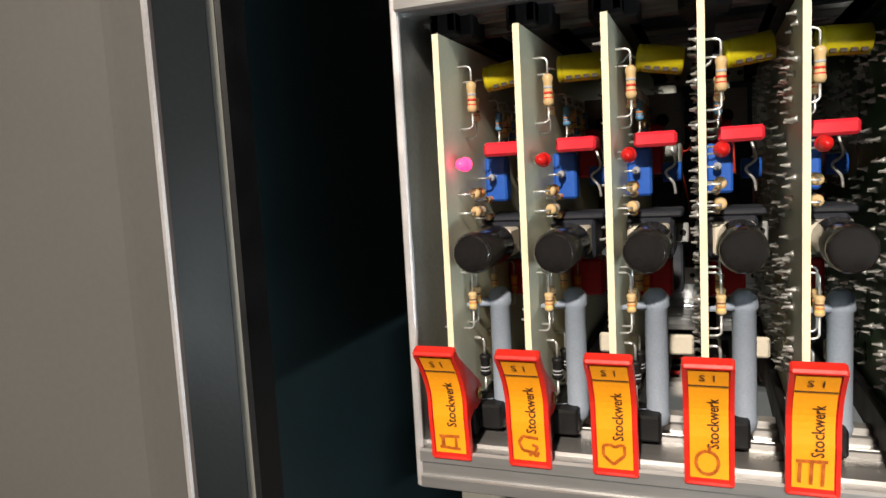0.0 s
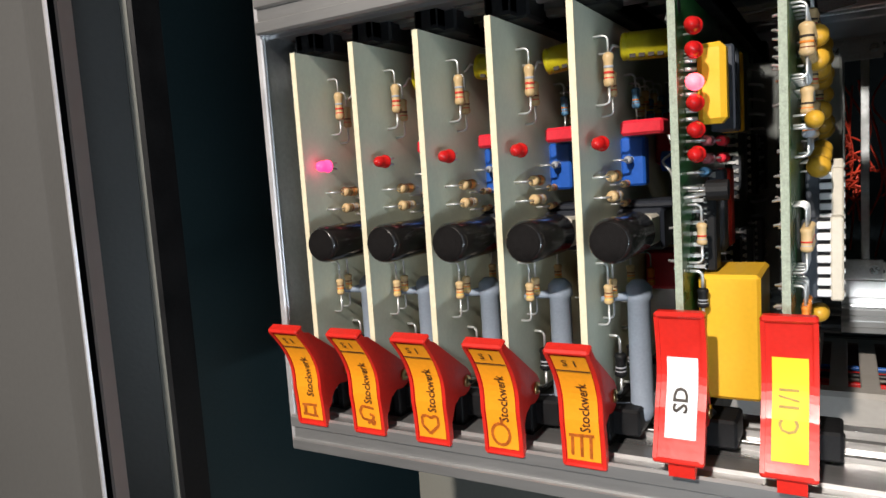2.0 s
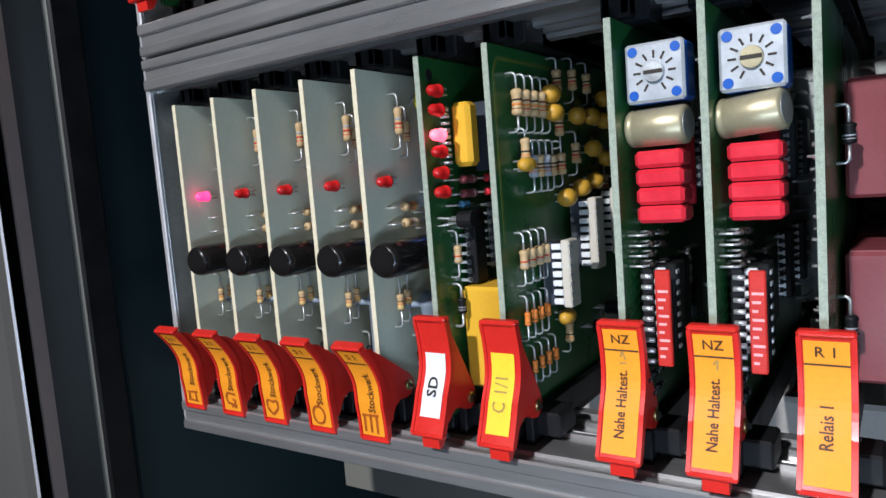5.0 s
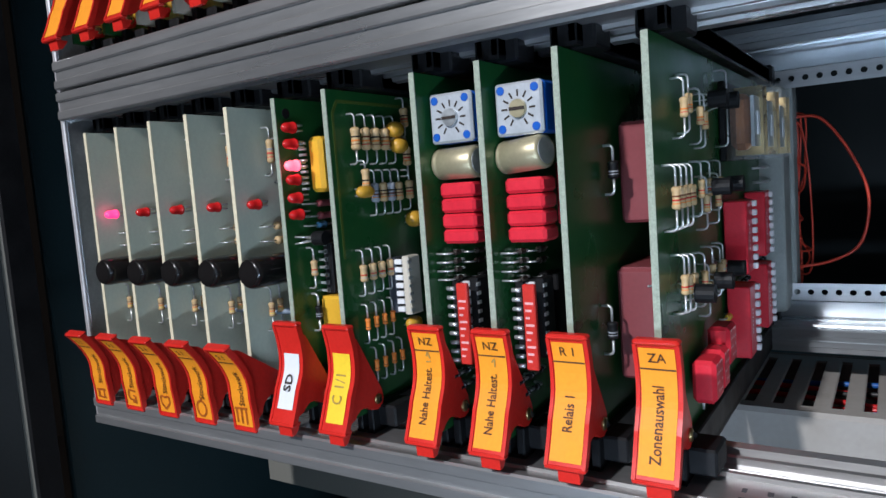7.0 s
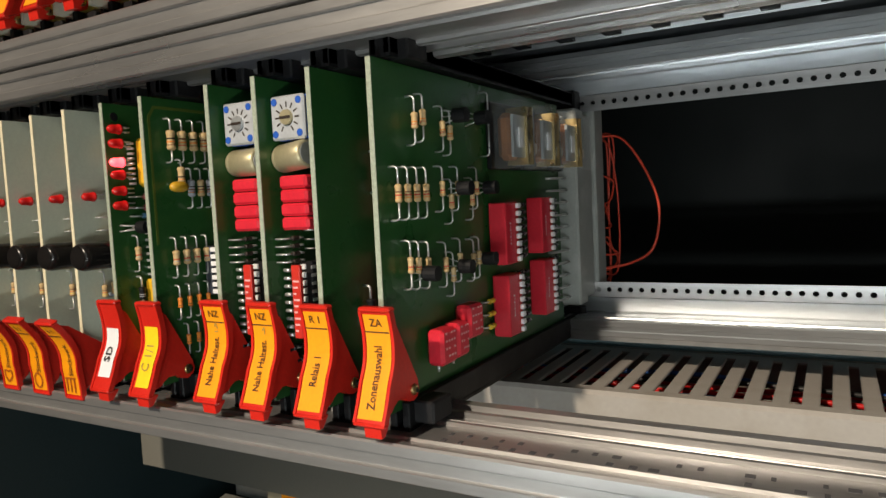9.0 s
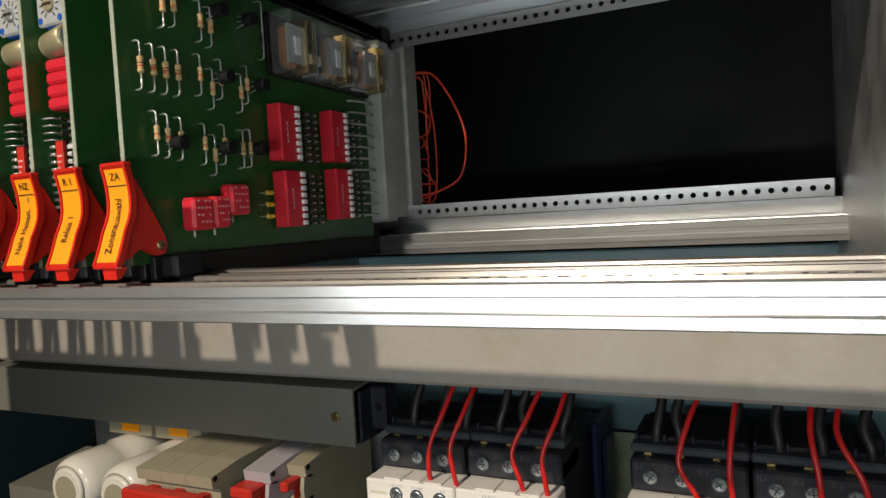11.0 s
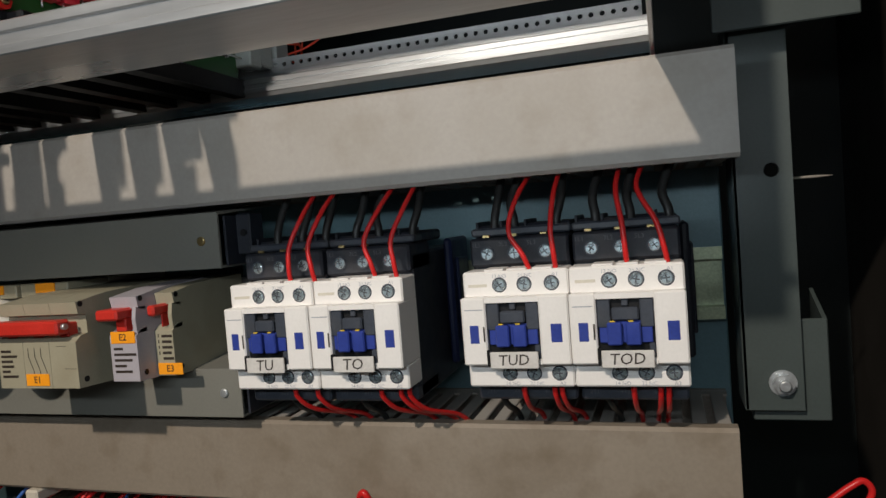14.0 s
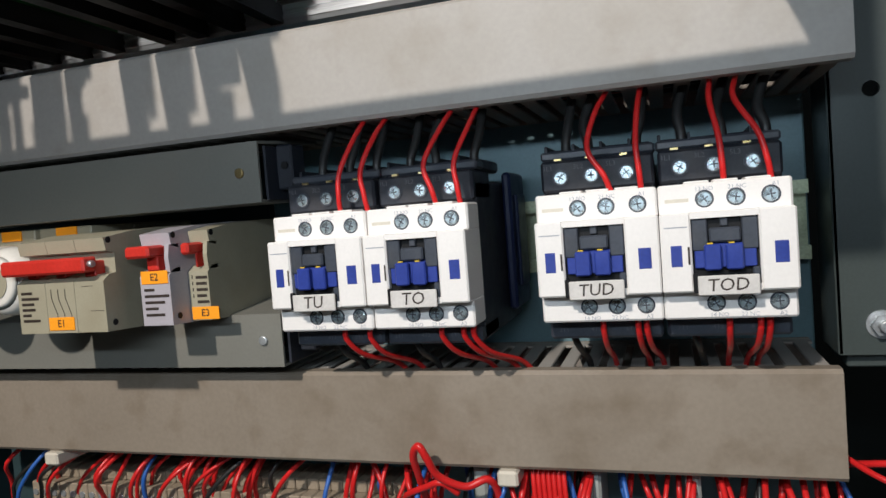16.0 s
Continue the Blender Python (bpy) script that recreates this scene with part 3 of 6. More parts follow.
# ---------- wiring ducts and covers ----------
def duct(x0, x1, y0, y1, z0, z1, name, label, face=DUCT):
    d = thing(name, label, "cable duct", ((x0 + x1) / 2, y1, z0))
    w, h, dp = (x1 - x0) / 2, z1 - z0, y0 - y1
    lid = [(dp, -0.0006), (dp - 0.0015, 0.001), (dp - 0.0015, h - 0.001), (dp, h + 0.0006), (dp + 0.006, h + 0.0006), (dp + 0.006, h - 0.0006), (dp + 0.001, h - 0.0006), (dp + 0.0003, h - 0.002), (dp + 0.0003, 0.002), (dp + 0.001, 0.0006), (dp + 0.006, 0.0006), (dp + 0.006, -0.0006)]
    part("lid", Shape().prism(lid, 0, -w, w, face), d, "worn grey plastic lid")
    part("base", Shape().box(-w, w, -0.003, -0.0005, 0, h, DULLBEIGE), d)
    n = int(2 * w / 0.0097)
    # lower fingers in a duller, darker grey-beige than the upper ones
    finger_top, finger_low = Shape().box(-0.0030, 0.0030, dp + 0.006, -0.003, h - 0.0016, h - 0.0002, DUCT, 0.0004).mesh("finger"), Shape().box(-0.0030, 0.0030, dp + 0.006, -0.003, 0.0002, 0.0016, DULLBEIGE, 0.0004).mesh("finger")
    for k in range(n):
        x = -w + (k + 0.5) * 2 * w / n
        part("finger", finger_top, d, at=(x, 0, 0))
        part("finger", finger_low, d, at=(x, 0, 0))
    part("side_strip", Shape().box(-w, w, -0.010, -0.003, h - 0.0014, h - 0.0003, DUCT), d)
    return d


duct(-0.03, 0.4505, 0.112, 0.196, -0.060, -0.0195, "wiring_duct", "long beige-grey slotted wiring duct under the card rack")
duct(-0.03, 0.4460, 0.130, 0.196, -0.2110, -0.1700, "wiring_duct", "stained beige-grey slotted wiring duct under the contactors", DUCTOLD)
for x in (0.07, 0.318):
    clip = thing("duct_clip", "small ivory plastic clip under the duct", "clip", (x, 0.128, -0.2165))
    part("body", Shape().box(-0.0045, 0.0045, -0.002, 0.02, -0.002, 0.0048, IVORY, 0.001), clip)

# sheet covers above and below the breakers
for z0, z1, y, lab in ((-0.0905, -0.0640, 0.109, "upper"), (-0.1640, -0.1400, 0.116, "lower")):
    c = thing("cover_strip", f"grey lacquered folded sheet cover, {lab} one at the breakers", "cover")
    c.location = (0.09, y, z0)
    h = z1 - z0
    prof = [(0, 0), (0, h), (0.055, h + (0.004 if lab == "upper" else 0.006)), (0.055, h + 0.0028), (0.0012, h - 0.0012), (0.0012, 0.0012), (0.03, 0.0012), (0.03, 0)]
    part("sheet", Shape().prism(prof, 0, -0.13, 0.1325, COVER), c)
    part("end_plate", Shape().prism([(0.004, 0.001), (0.004, h - 0.002), (0.03, h - 0.002), (0.03, 0.001)], 0, 0.1328, 0.1340, DUSTY), c)
    part("screw", Shape().cyl((0.123, 0, h / 2), (0.123, -0.0012, h / 2), 0.0022, BRASS if lab == "upper" else STEEL, 14, 0.0004), c, "slotted screw")
    part("hinge_block", Shape().box(0.134, 0.142, 0.012, 0.024, h * 0.2, h * 0.95, DUSTY, 0.0008).cyl((0.1385, 0.012, h * .6), (0.1385, 0.0112, h * .6), 0.0017, BLACK, 10), c)


# ---------- parts of circuit cards (board face at x = 0.0008, components stand towards +x) ----------
FACE = 0.0008
made = {}


def once(key, build):
    if key not in made:
        made[key] = build()
    return made[key]


def resistor(parent, y, z, body=0.0065, r=0.00125, span=0.014, off=0.0028, bands=(BBRN, BRED, BORG), base=BEIGE, along="z", lead=0.0003, tip=0.0):
    def build():
        s = Shape()
        k = body / 2
        s.lathe((0, 0, -k), (0, 0, k), [(0, r * .55), (0.06, r * .9), (0.16, r), (0.26, r * .84), (0.74, r * .84), (0.84, r), (0.94, r * .9), (1, r * .55)], base, 12)
        for i, m in enumerate(bands):
            c = -k * 0.52 + i * body * 0.17
            s.lathe((0, 0, c - body * 0.035), (0, 0, c + body * 0.035), [(0, r * 0.88), (1, r * 0.88)], m, 12)
        for q in (-1, 1):
            s.tube([(0, 0, q * k), (0, 0, q * (span / 2 - 0.0009)), (-off * 0.12, 0, q * (span / 2 - 0.0003)), (-off * 0.35, 0, q * span / 2), (-off, 0, q * span / 2)], lead, TIN, 6)
        return s.mesh("resistor")
    me = once(("res", body, r, span, off, bands, base, lead), build)
    ob = part("resistor", me, parent, at=(FACE + off, y, z), turn=(90 if along == "y" else 0, 0, 0) if not tip else (tip, 0, 0))
    return ob


def diode(parent, y, z, along="z", span=0.013, r=0.0013, body=0.005):
    return tagged(resistor(parent, y, z, body, r, span, 0.0026, (BGRY, BGRY), BLACK, along, 0.0004), "black diode with a grey ring")


def led(parent, y, z, material=LEDR, off=0.0032, r=0.0016):
    me = once(("led", material.name, r), lambda: Shape().lathe((0, 0.0026, 0), (0, -0.0026, 0), [(0, r), (0.05, r * 1.15), (0.16, r * 1.15), (0.17, r), (0.62, r), (0.80, r * .86), (0.93, r * .5), (1, r * .06)], material, 16)
              .tube([(0, 0.0026, 0.0008), (0, 0.0062, 0.0008), (-0.0030, 0.0066, 0.0008)], 0.00028, TIN, 6).tube([(0, 0.0026, -0.0008), (0, 0.0062, -0.0008), (-0.0030, 0.0066, -0.0008)], 0.00028, TIN, 6).mesh("led"))
    lab = {"red_led_lens": "unlit red led"}.get(material.name, "glowing red led")
    return part("led", me, parent, lab, at=(FACE + off, y, z))


def block(name, parent, x0, x1, y0, y1, z0, z1, material, b=0.0006, label=""):
    return part(name, Shape().box(x0, x1, y0, y1, z0, z1, material, b), parent, label)


def chip(parent, y, z, n=8, w=0.0064, h=0.0036, body=SLATE, label="", socket=None):
    def build():
        ln = n * 0.00254
        s = Shape().box(0.0012, 0.0012 + h, -w / 2, w / 2, -ln / 2, ln / 2, body, 0.0004)
        for i in range(n):
            zz = -ln / 2 + (i + 0.5) * 0.00254
            for q in (-1, 1):
                s.box(0.0024, 0.0030, min(q * w / 2, q * (w / 2 + 0.0009)), max(q * w / 2, q * (w / 2 + 0.0009)), zz - 0.0007, zz + 0.0007, TIN)
                s.box(-0.0002, 0.0030, min(q * (w / 2 + 0.0005), q * (w / 2 + 0.0009)), max(q * (w / 2 + 0.0005), q * (w / 2 + 0.0009)), zz - 0.0004, zz + 0.0004, TIN)
        return s.mesh("chip")
    return part("chip", once(("chip", n, w, h, body.name), build), parent, label, at=(FACE, y, z))


def module(parent, y, z, n, body, cap, label):
    """Block on pins with a row of bright contacts along its edge."""
    def build():
        ln = n * 0.00254
        s = Shape().box(0.0010, 0.0042, -0.0030, 0.0040, -ln / 2, ln / 2, body, 0.0004)
        s.box(0.0042, 0.0066, -0.0018, 0.0036, -ln / 2, ln / 2, BLACK).box(0.0066, 0.0092, -0.0026, 0.0040, -ln / 2 - .0005, ln / 2 + .0005, cap, 0.0004)
        for i in range(n):
            zz = -ln / 2 + (i + 0.5) * 0.00254
            s.box(0.0040, 0.0068, -0.0030, -0.0010, zz - 0.0008, zz + 0.0008, WHITEP, 0.0002)
            s.box(0.0092, 0.0096, -0.0032, -0.0012, zz - 0.0005, zz + 0.0005, TIN, 0.0001)
        return s.mesh("module")
    return part("plug_module", once(("module", n, body.name, cap.name), build), parent, label, at=(FACE, y, z))


def switch_bank(parent, y, z, n=8):
    def build():
        ln = 0.0220
        s = Shape().box(0.0010, 0.0076, -0.0088, 0.0, -ln / 2, ln / 2, CAPRED, 0.0004)
        s.box(0.0010, 0.0075, 0.0, 0.0028, -ln / 2, ln / 2, BRED, 0.0003)
        for i in range(n):
            zz = -ln / 2 + (i + 0.5) * ln / n
            s.box(0.0075, 0.0088, 0.0002, 0.0025, zz - 0.0009, zz + 0.0009, WHITEP, 0.0002)
        for i in range(7):
            s.box(0.00762, 0.00766, -0.0052 + 0.0004 * (i % 2), -0.0044, -0.004 + i * 0.0012, -0.0034 + i * 0.0012, WHITEP)
        return s.mesh("switch_bank")
    return part("switch_bank", once("switch_bank", build), parent, "red slide switch bank with white sliders", at=(FACE, y, z))


def transistor(parent, y, z, turn=0):
    def build():
        s = Shape().prism([(0.0023 * math.cos(a), 0.0023 * math.sin(a)) for a in [radians(q) for q in range(-60, 241, 25)]], 0, 0.004, 0.0085, BLACK)
        for q in (-0.0012, 0, 0.0012):
            s.tube([(0.0041, q, 0), (0.0026, q * 1.3, 0.0), (0, q * 2, 0)], 0.00025, TIN, 5)
        return s.mesh("transistor")
    return part("transistor", once("transistor", build), parent, at=(FACE, y, z), turn=(turn, 0, 0))


def drop(parent, y, z, r=0.0026, along="y", ln=0.0062):
    def build():
        d = (0, ln / 2, 0) if along == "y" else (0, 0, ln / 2)
        n = tuple(-q for q in d)
        s = Shape().lathe(n, d, [(0, r * .15), (0.06, r * .55), (0.18, r * .88), (0.4, r), (0.62, r), (0.82, r * .88), (0.94, r * .55), (1, r * .15)], TANT, 14)
        s.tube([(0, 0, -0.001), (-0.004, 0, -0.001)], 0.0003, TIN, 5).tube([(0, 0, 0.001), (-0.004, 0, 0.001)], 0.0003, TIN, 5)
        return s.mesh("tantalum_capacitor")
    return part("tantalum_capacitor", once(("drop", r, along, ln), build), parent, at=(FACE + 0.0042, y, z))


def handle(parent, kind, top, text, size, tilt=0.0, tall=1.3, drop_by=0.0):
    """Curved red card handle with a web along the board, a rivet and a paper label."""
    z0, z1 = 0.0022, 0.0315

    def curve(z):
        t = (z1 - z) / (z1 - z0)
        return -0.0042 + 0.0016 * math.sin(min(t * 1.5, 1) * math.pi) - 0.0052 * max(0, t - 0.45) ** 1.5 / 0.41

    xa, xb = -0.0046, 0.0058
    n = 18
    s = Shape()
    ring = [(xa, -0.0005), (xa + 0.0009, -0.0005), (xa + 0.0009, 0.0), (xb - 0.0009, 0.0), (xb - 0.0009, -0.0005), (xb, -0.0005), (xb, 0.0016), (xa, 0.0016)]
    v, f = [], []
    for i in range(n + 1):
        z = z1 + (z0 - z1) * i / n
        v += [(u, curve(z) + d, z) for u, d in ring]
    for i in range(n):
        f += [(8 * i + k, 8 * i + (k + 1) % 8, 8 * i + 8 + (k + 1) % 8, 8 * i + 8 + k) for k in range(8)]
    f += [tuple(range(8)), tuple(8 * n + k for k in range(8))]
    s.put(v, f, REDP)
    y0 = curve(z0)
    h = part("handle", s, parent, "curved red plastic card handle")
    if tilt:
        pin = Vector((0, 0.0082, 0.0072))
        h.rotation_euler = (radians(tilt), 0, 0)
        h.location = pin - Euler((radians(tilt), 0, 0)).to_matrix() @ pin
    h.location.z -= drop_by
    web = [(curve(0.0300) + 0.0016, 0.0300), (0.0008, 0.0275), (0.0105, 0.0098), (0.0112, 0.0070), (0.0102, 0.0048), (0.0080, 0.0040), (0.0055, 0.0045), (0.0030, 0.0062), (0.0000, 0.0062), (-0.0018, 0.0052), (-0.0030, 0.0040), (curve(0.0026) + 0.0016, 0.0026), (curve(0.006) + 0.0016, 0.0060), (curve(0.012) + 0.0016, 0.0120), (curve(0.02) + 0.0016, 0.0200)]
    part("web", Shape().prism(web, 0, 0.0012, 0.0040, REDP), h)
    part("rivet", Shape().lathe((0.0040, 0.0082, 0.0072), (0.0048, 0.0082, 0.0072), [(0, 0.0017), (0.7, 0.0016), (1, 0.0010)], BRASS, 14).cyl((0.0049, 0.0082, 0.0072), (0.00495, 0.0082, 0.0072), 0.0008, BLACK, 10), h, "hollow brass rivet")
    part("top_lip", Shape().box(xa, xb, curve(z1) - 0.0008, curve(z1) + 0.0024, z1 - 0.0002, z1 + 0.0012, REDP, 0.0005), h)
    part("bottom_lip", Shape().box(xa, xb, y0 - 0.0006, y0 + 0.0018, z0 - 0.0010, z0 + 0.0001, REDP, 0.0004), h)
    if not tilt:
        part("tail", Shape().prism([(y0 + 0.0006, z0 - 0.0008), (y0 + 0.0050, z0 - 0.0008), (y0 + 0.0026, z0 - 0.0040), (y0 + 0.0010, z0 - 0.0042)], 0, xa + 0.003, xb - 0.002, REDP), h)
    # paper label that follows the curve
    la, lb, lt, ll = xa + 0.0012, xb - 0.0012, z1 - 0.0008, z0 + 0.0010
    paper = ORANGE
    if kind == "white":
        paper, lt, ll, la, lb = WHITEP, 0.0225, 0.0062, xa + 0.0022, xb - 0.0018
    if kind == "yellow":
        paper, lt, ll, la, lb = YELLOWP, 0.0240, 0.0045, xa + 0.0020, xb - 0.0018
    lab = Shape()
    v = []
    for i in range(n + 1):
        z = lt + (ll - lt) * i / n
        v += [(la, curve(z) - 0.0003, z), (lb, curve(z) - 0.0003, z)]
    lab.put(v, [(2 * i, 2 * i + 1, 2 * i + 3, 2 * i + 2) for i in range(n)], paper)
    paper_ob = part("label", lab, h, {"white": "white paper label", "yellow": "yellow paper label"}.get(kind, "orange paper label"))
    xc = (la + lb) / 2
    ink = Shape()
    if top:
        write(ink, top, 0.0031, lambda u, q: (xc + u, curve(z1 - 0.0032 + q) - 0.0006, z1 - 0.0032 + q), LABELINK, False, 0.00002)
        zl = z1 - 0.0056
        ink.put([(la, curve(zl) - 0.0006, zl), (lb, curve(zl) - 0.0006, zl), (lb, curve(zl) - 0.0006, zl - 0.0003), (la, curve(zl) - 0.0006, zl - 0.0003)], [(0, 1, 2, 3)], INK)
    zm = {"white": 0.0138, "yellow": 0.0140}.get(kind, 0.0158 if kind == "stock" else 0.0138)
    if text:
        write(ink, text, size, lambda u, q: (xc + u * tall + (0.0010 if kind == "stock" else 0), curve(zm + q) - 0.0006, zm + q), PENCIL if kind == "yellow" else (INK if kind == "white" else LABELINK), True, 0.00008 if kind == "white" else 0.00003)
    if ink.f:
        part("lettering", ink, h)
    return h, curve, xc


def scribble(h, curve, xc, strokes, material=MARKER, w=0.00035, dz=0.0042):
    """Hand-drawn marks on a label: strokes of (across, height) points."""
    s = Shape()
    for st in strokes:
        for (u0, q0), (u1, q1) in zip(st, st[1:]):
            d = Vector((u1 - u0, q1 - q0)).normalized() * w
            pts = [(u0 - d.y, q0 + d.x), (u0 + d.y, q0 - d.x), (u1 + d.y, q1 - d.x), (u1 - d.y, q1 + d.x)]
            s.put([(xc + u, curve(q + dz) - 0.0006, q + dz) for u, q in pts], [(0, 1, 2, 3)], material)
    part("marker_drawing", s, h, "hand-drawn brown marker figure")


def card(x, label, board, edge, group="cards in the lower rack", z=0.0):
    c = thing("circuit_card", label, "circuit card", (x, 0, z), group)
    part("board", Shape().box(-0.0008, FACE, 0.0003, 0.1440, 0.0015, 0.1000, board), c)
    part("front_edge", Shape().box(-0.0008, FACE, 0.0, 0.0003, 0.0015, 0.1000, edge), c, "bare cut board edge")
    return c


def rear_plug(c, z0=0.010, z1=0.098, pins=16):
    p = part("connector", Shape().box(-0.001, 0.0095, 0.1430, 0.1540, z0, z1, CONN, 0.0008).box(0.0005, 0.0090, 0.1540, 0.1660, z0 + .002, z1 - .002, CONN, 0.0008), c, "grey multi-pin plug")
    pin = once("contact_pin", lambda: Shape().tube([(0.0045, 0.1435, 0), (0.0045, 0.134, 0), (0.003, 0.128, 0), (FACE, 0.1265, 0)], 0.00055, TIN, 6).mesh("contact_pin"))
    for i in range(pins):
        zz = z0 + 0.004 + i * (z1 - z0 - 0.008) / (pins - 1)
        part("contact_pin", pin, p, at=(0, 0, zz))


def solder_pins(c, seed, n=330, y0=0.006, y1=0.142):
    q = random.Random(seed)
    s = Shape()
    for i in range(n):
        y, z = round(q.uniform(y0, y1) / 0.00254) * 0.00254, round(q.uniform(0.006, 0.096) / 0.00254) * 0.00254
        s.lathe((-0.0008, y, z), (-0.0008 - q.uniform(0.0014, 0.0026), y + q.uniform(-.0004, .0004), z + q.uniform(-.0004, .0004)), [(0, 0.0009), (0.35, 0.0006), (0.5, 0.00035), (1, 0.0003)], TIN, 6)
    tagged(part("solder_joints", s, c, "bright solder joints and clipped leads"), kind="stuff")


def guides(x, z=0.0):
    """Black plastic card guides, one under and one over a card."""
    for zz, s in ((0.0, 1), (0.1015, -1)):
        g = thing("card_guide", "black plastic card guide between the rails", "card guide", (x, 0.0, z + zz), "card guides")
        sh = Shape()
        a, b = (-0.0052, 0.0008) if s > 0 else (-0.0008, 0.0052)
        for u0, u1 in ((-0.0034, -0.0010), (0.0010, 0.0034)):
            sh.box(u0, u1, 0.006, 0.168, a + 0.0006, b + (0.0030 if s > 0 else -0.0006) if s > 0 else b, BLACK, 0.0004)
        sh.box(-0.0034, 0.0034, 0.006, 0.168, a, a + 0.0014 if s > 0 else b, BLACK)
        part("channel", sh, g)
        if s > 0:
            part("front_clip", Shape().box(0.0015, 0.0098, 0.0090, 0.0200, -0.0030, 0.0036, BLACK, 0.0006), g)
            part("rear_clip", Shape().box(-0.0045, 0.0045, 0.158, 0.174, -0.004, 0.0065, BLACK, 0.0006), g)
        else:
            part("front_clip", Shape().box(-0.0050, 0.0066, 0.0100, 0.0210, -0.0012, 0.0075, BLACK, 0.0006), g)
            part("rear_clip", Shape().box(-0.0045, 0.0045, 0.158, 0.174, -0.0035, 0.0065, BLACK, 0.0006), g)


# ---------- the eleven cards of the lower rack ----------
SX = [k * 0.02032 for k in range(5)]
MARKS = [
    [[(-0.0020, 0.0032), (-0.0020, 0.0005)], [(0.0016, 0.0034), (0.0016, 0.0004)], [(-0.0028, 0.0032), (0.0026, 0.0034)], [(-0.0028, 0.0006), (0.0026, 0.0003)], [(-0.0017, 0.0030), (-0.0017, 0.0006)]],
    [[(0.0024, 0.0046), (-0.0014, 0.0050), (-0.0024, 0.0034), (-0.0016, 0.0016), (0.0014, 0.0012), (0.0022, 0.0026), (0.0008, 0.0030)], [(0.0000, 0.0004), (0.0010, 0.0012), (0.0018, 0.0002), (0.0024, 0.0014)]],
    [[(-0.0026, 0.0044), (-0.0026, 0.0022), (-0.0004, 0.0002), (0.0022, 0.0024), (0.0022, 0.0046)], [(-0.0026, 0.0044), (-0.0012, 0.0048), (0.0002, 0.0042), (0.0012, 0.0048), (0.0022, 0.0046)]],
    [[(0.0024 * math.sin(a * 0.52) - 0.0004, 0.0026 + 0.0026 * math.cos(a * 0.52)) for a in range(13)], [(0.0000, 0.0054), (0.0003, 0.0064)]],
    [[(-0.0026, 0.0002), (-0.0024, 0.0048)], [(-0.0004, 0.0000), (-0.0002, 0.0046)], [(0.0018, -0.0002), (0.0020, 0.0050)], [(-0.0032, 0.0048), (0.0028, 0.0050)]],
]


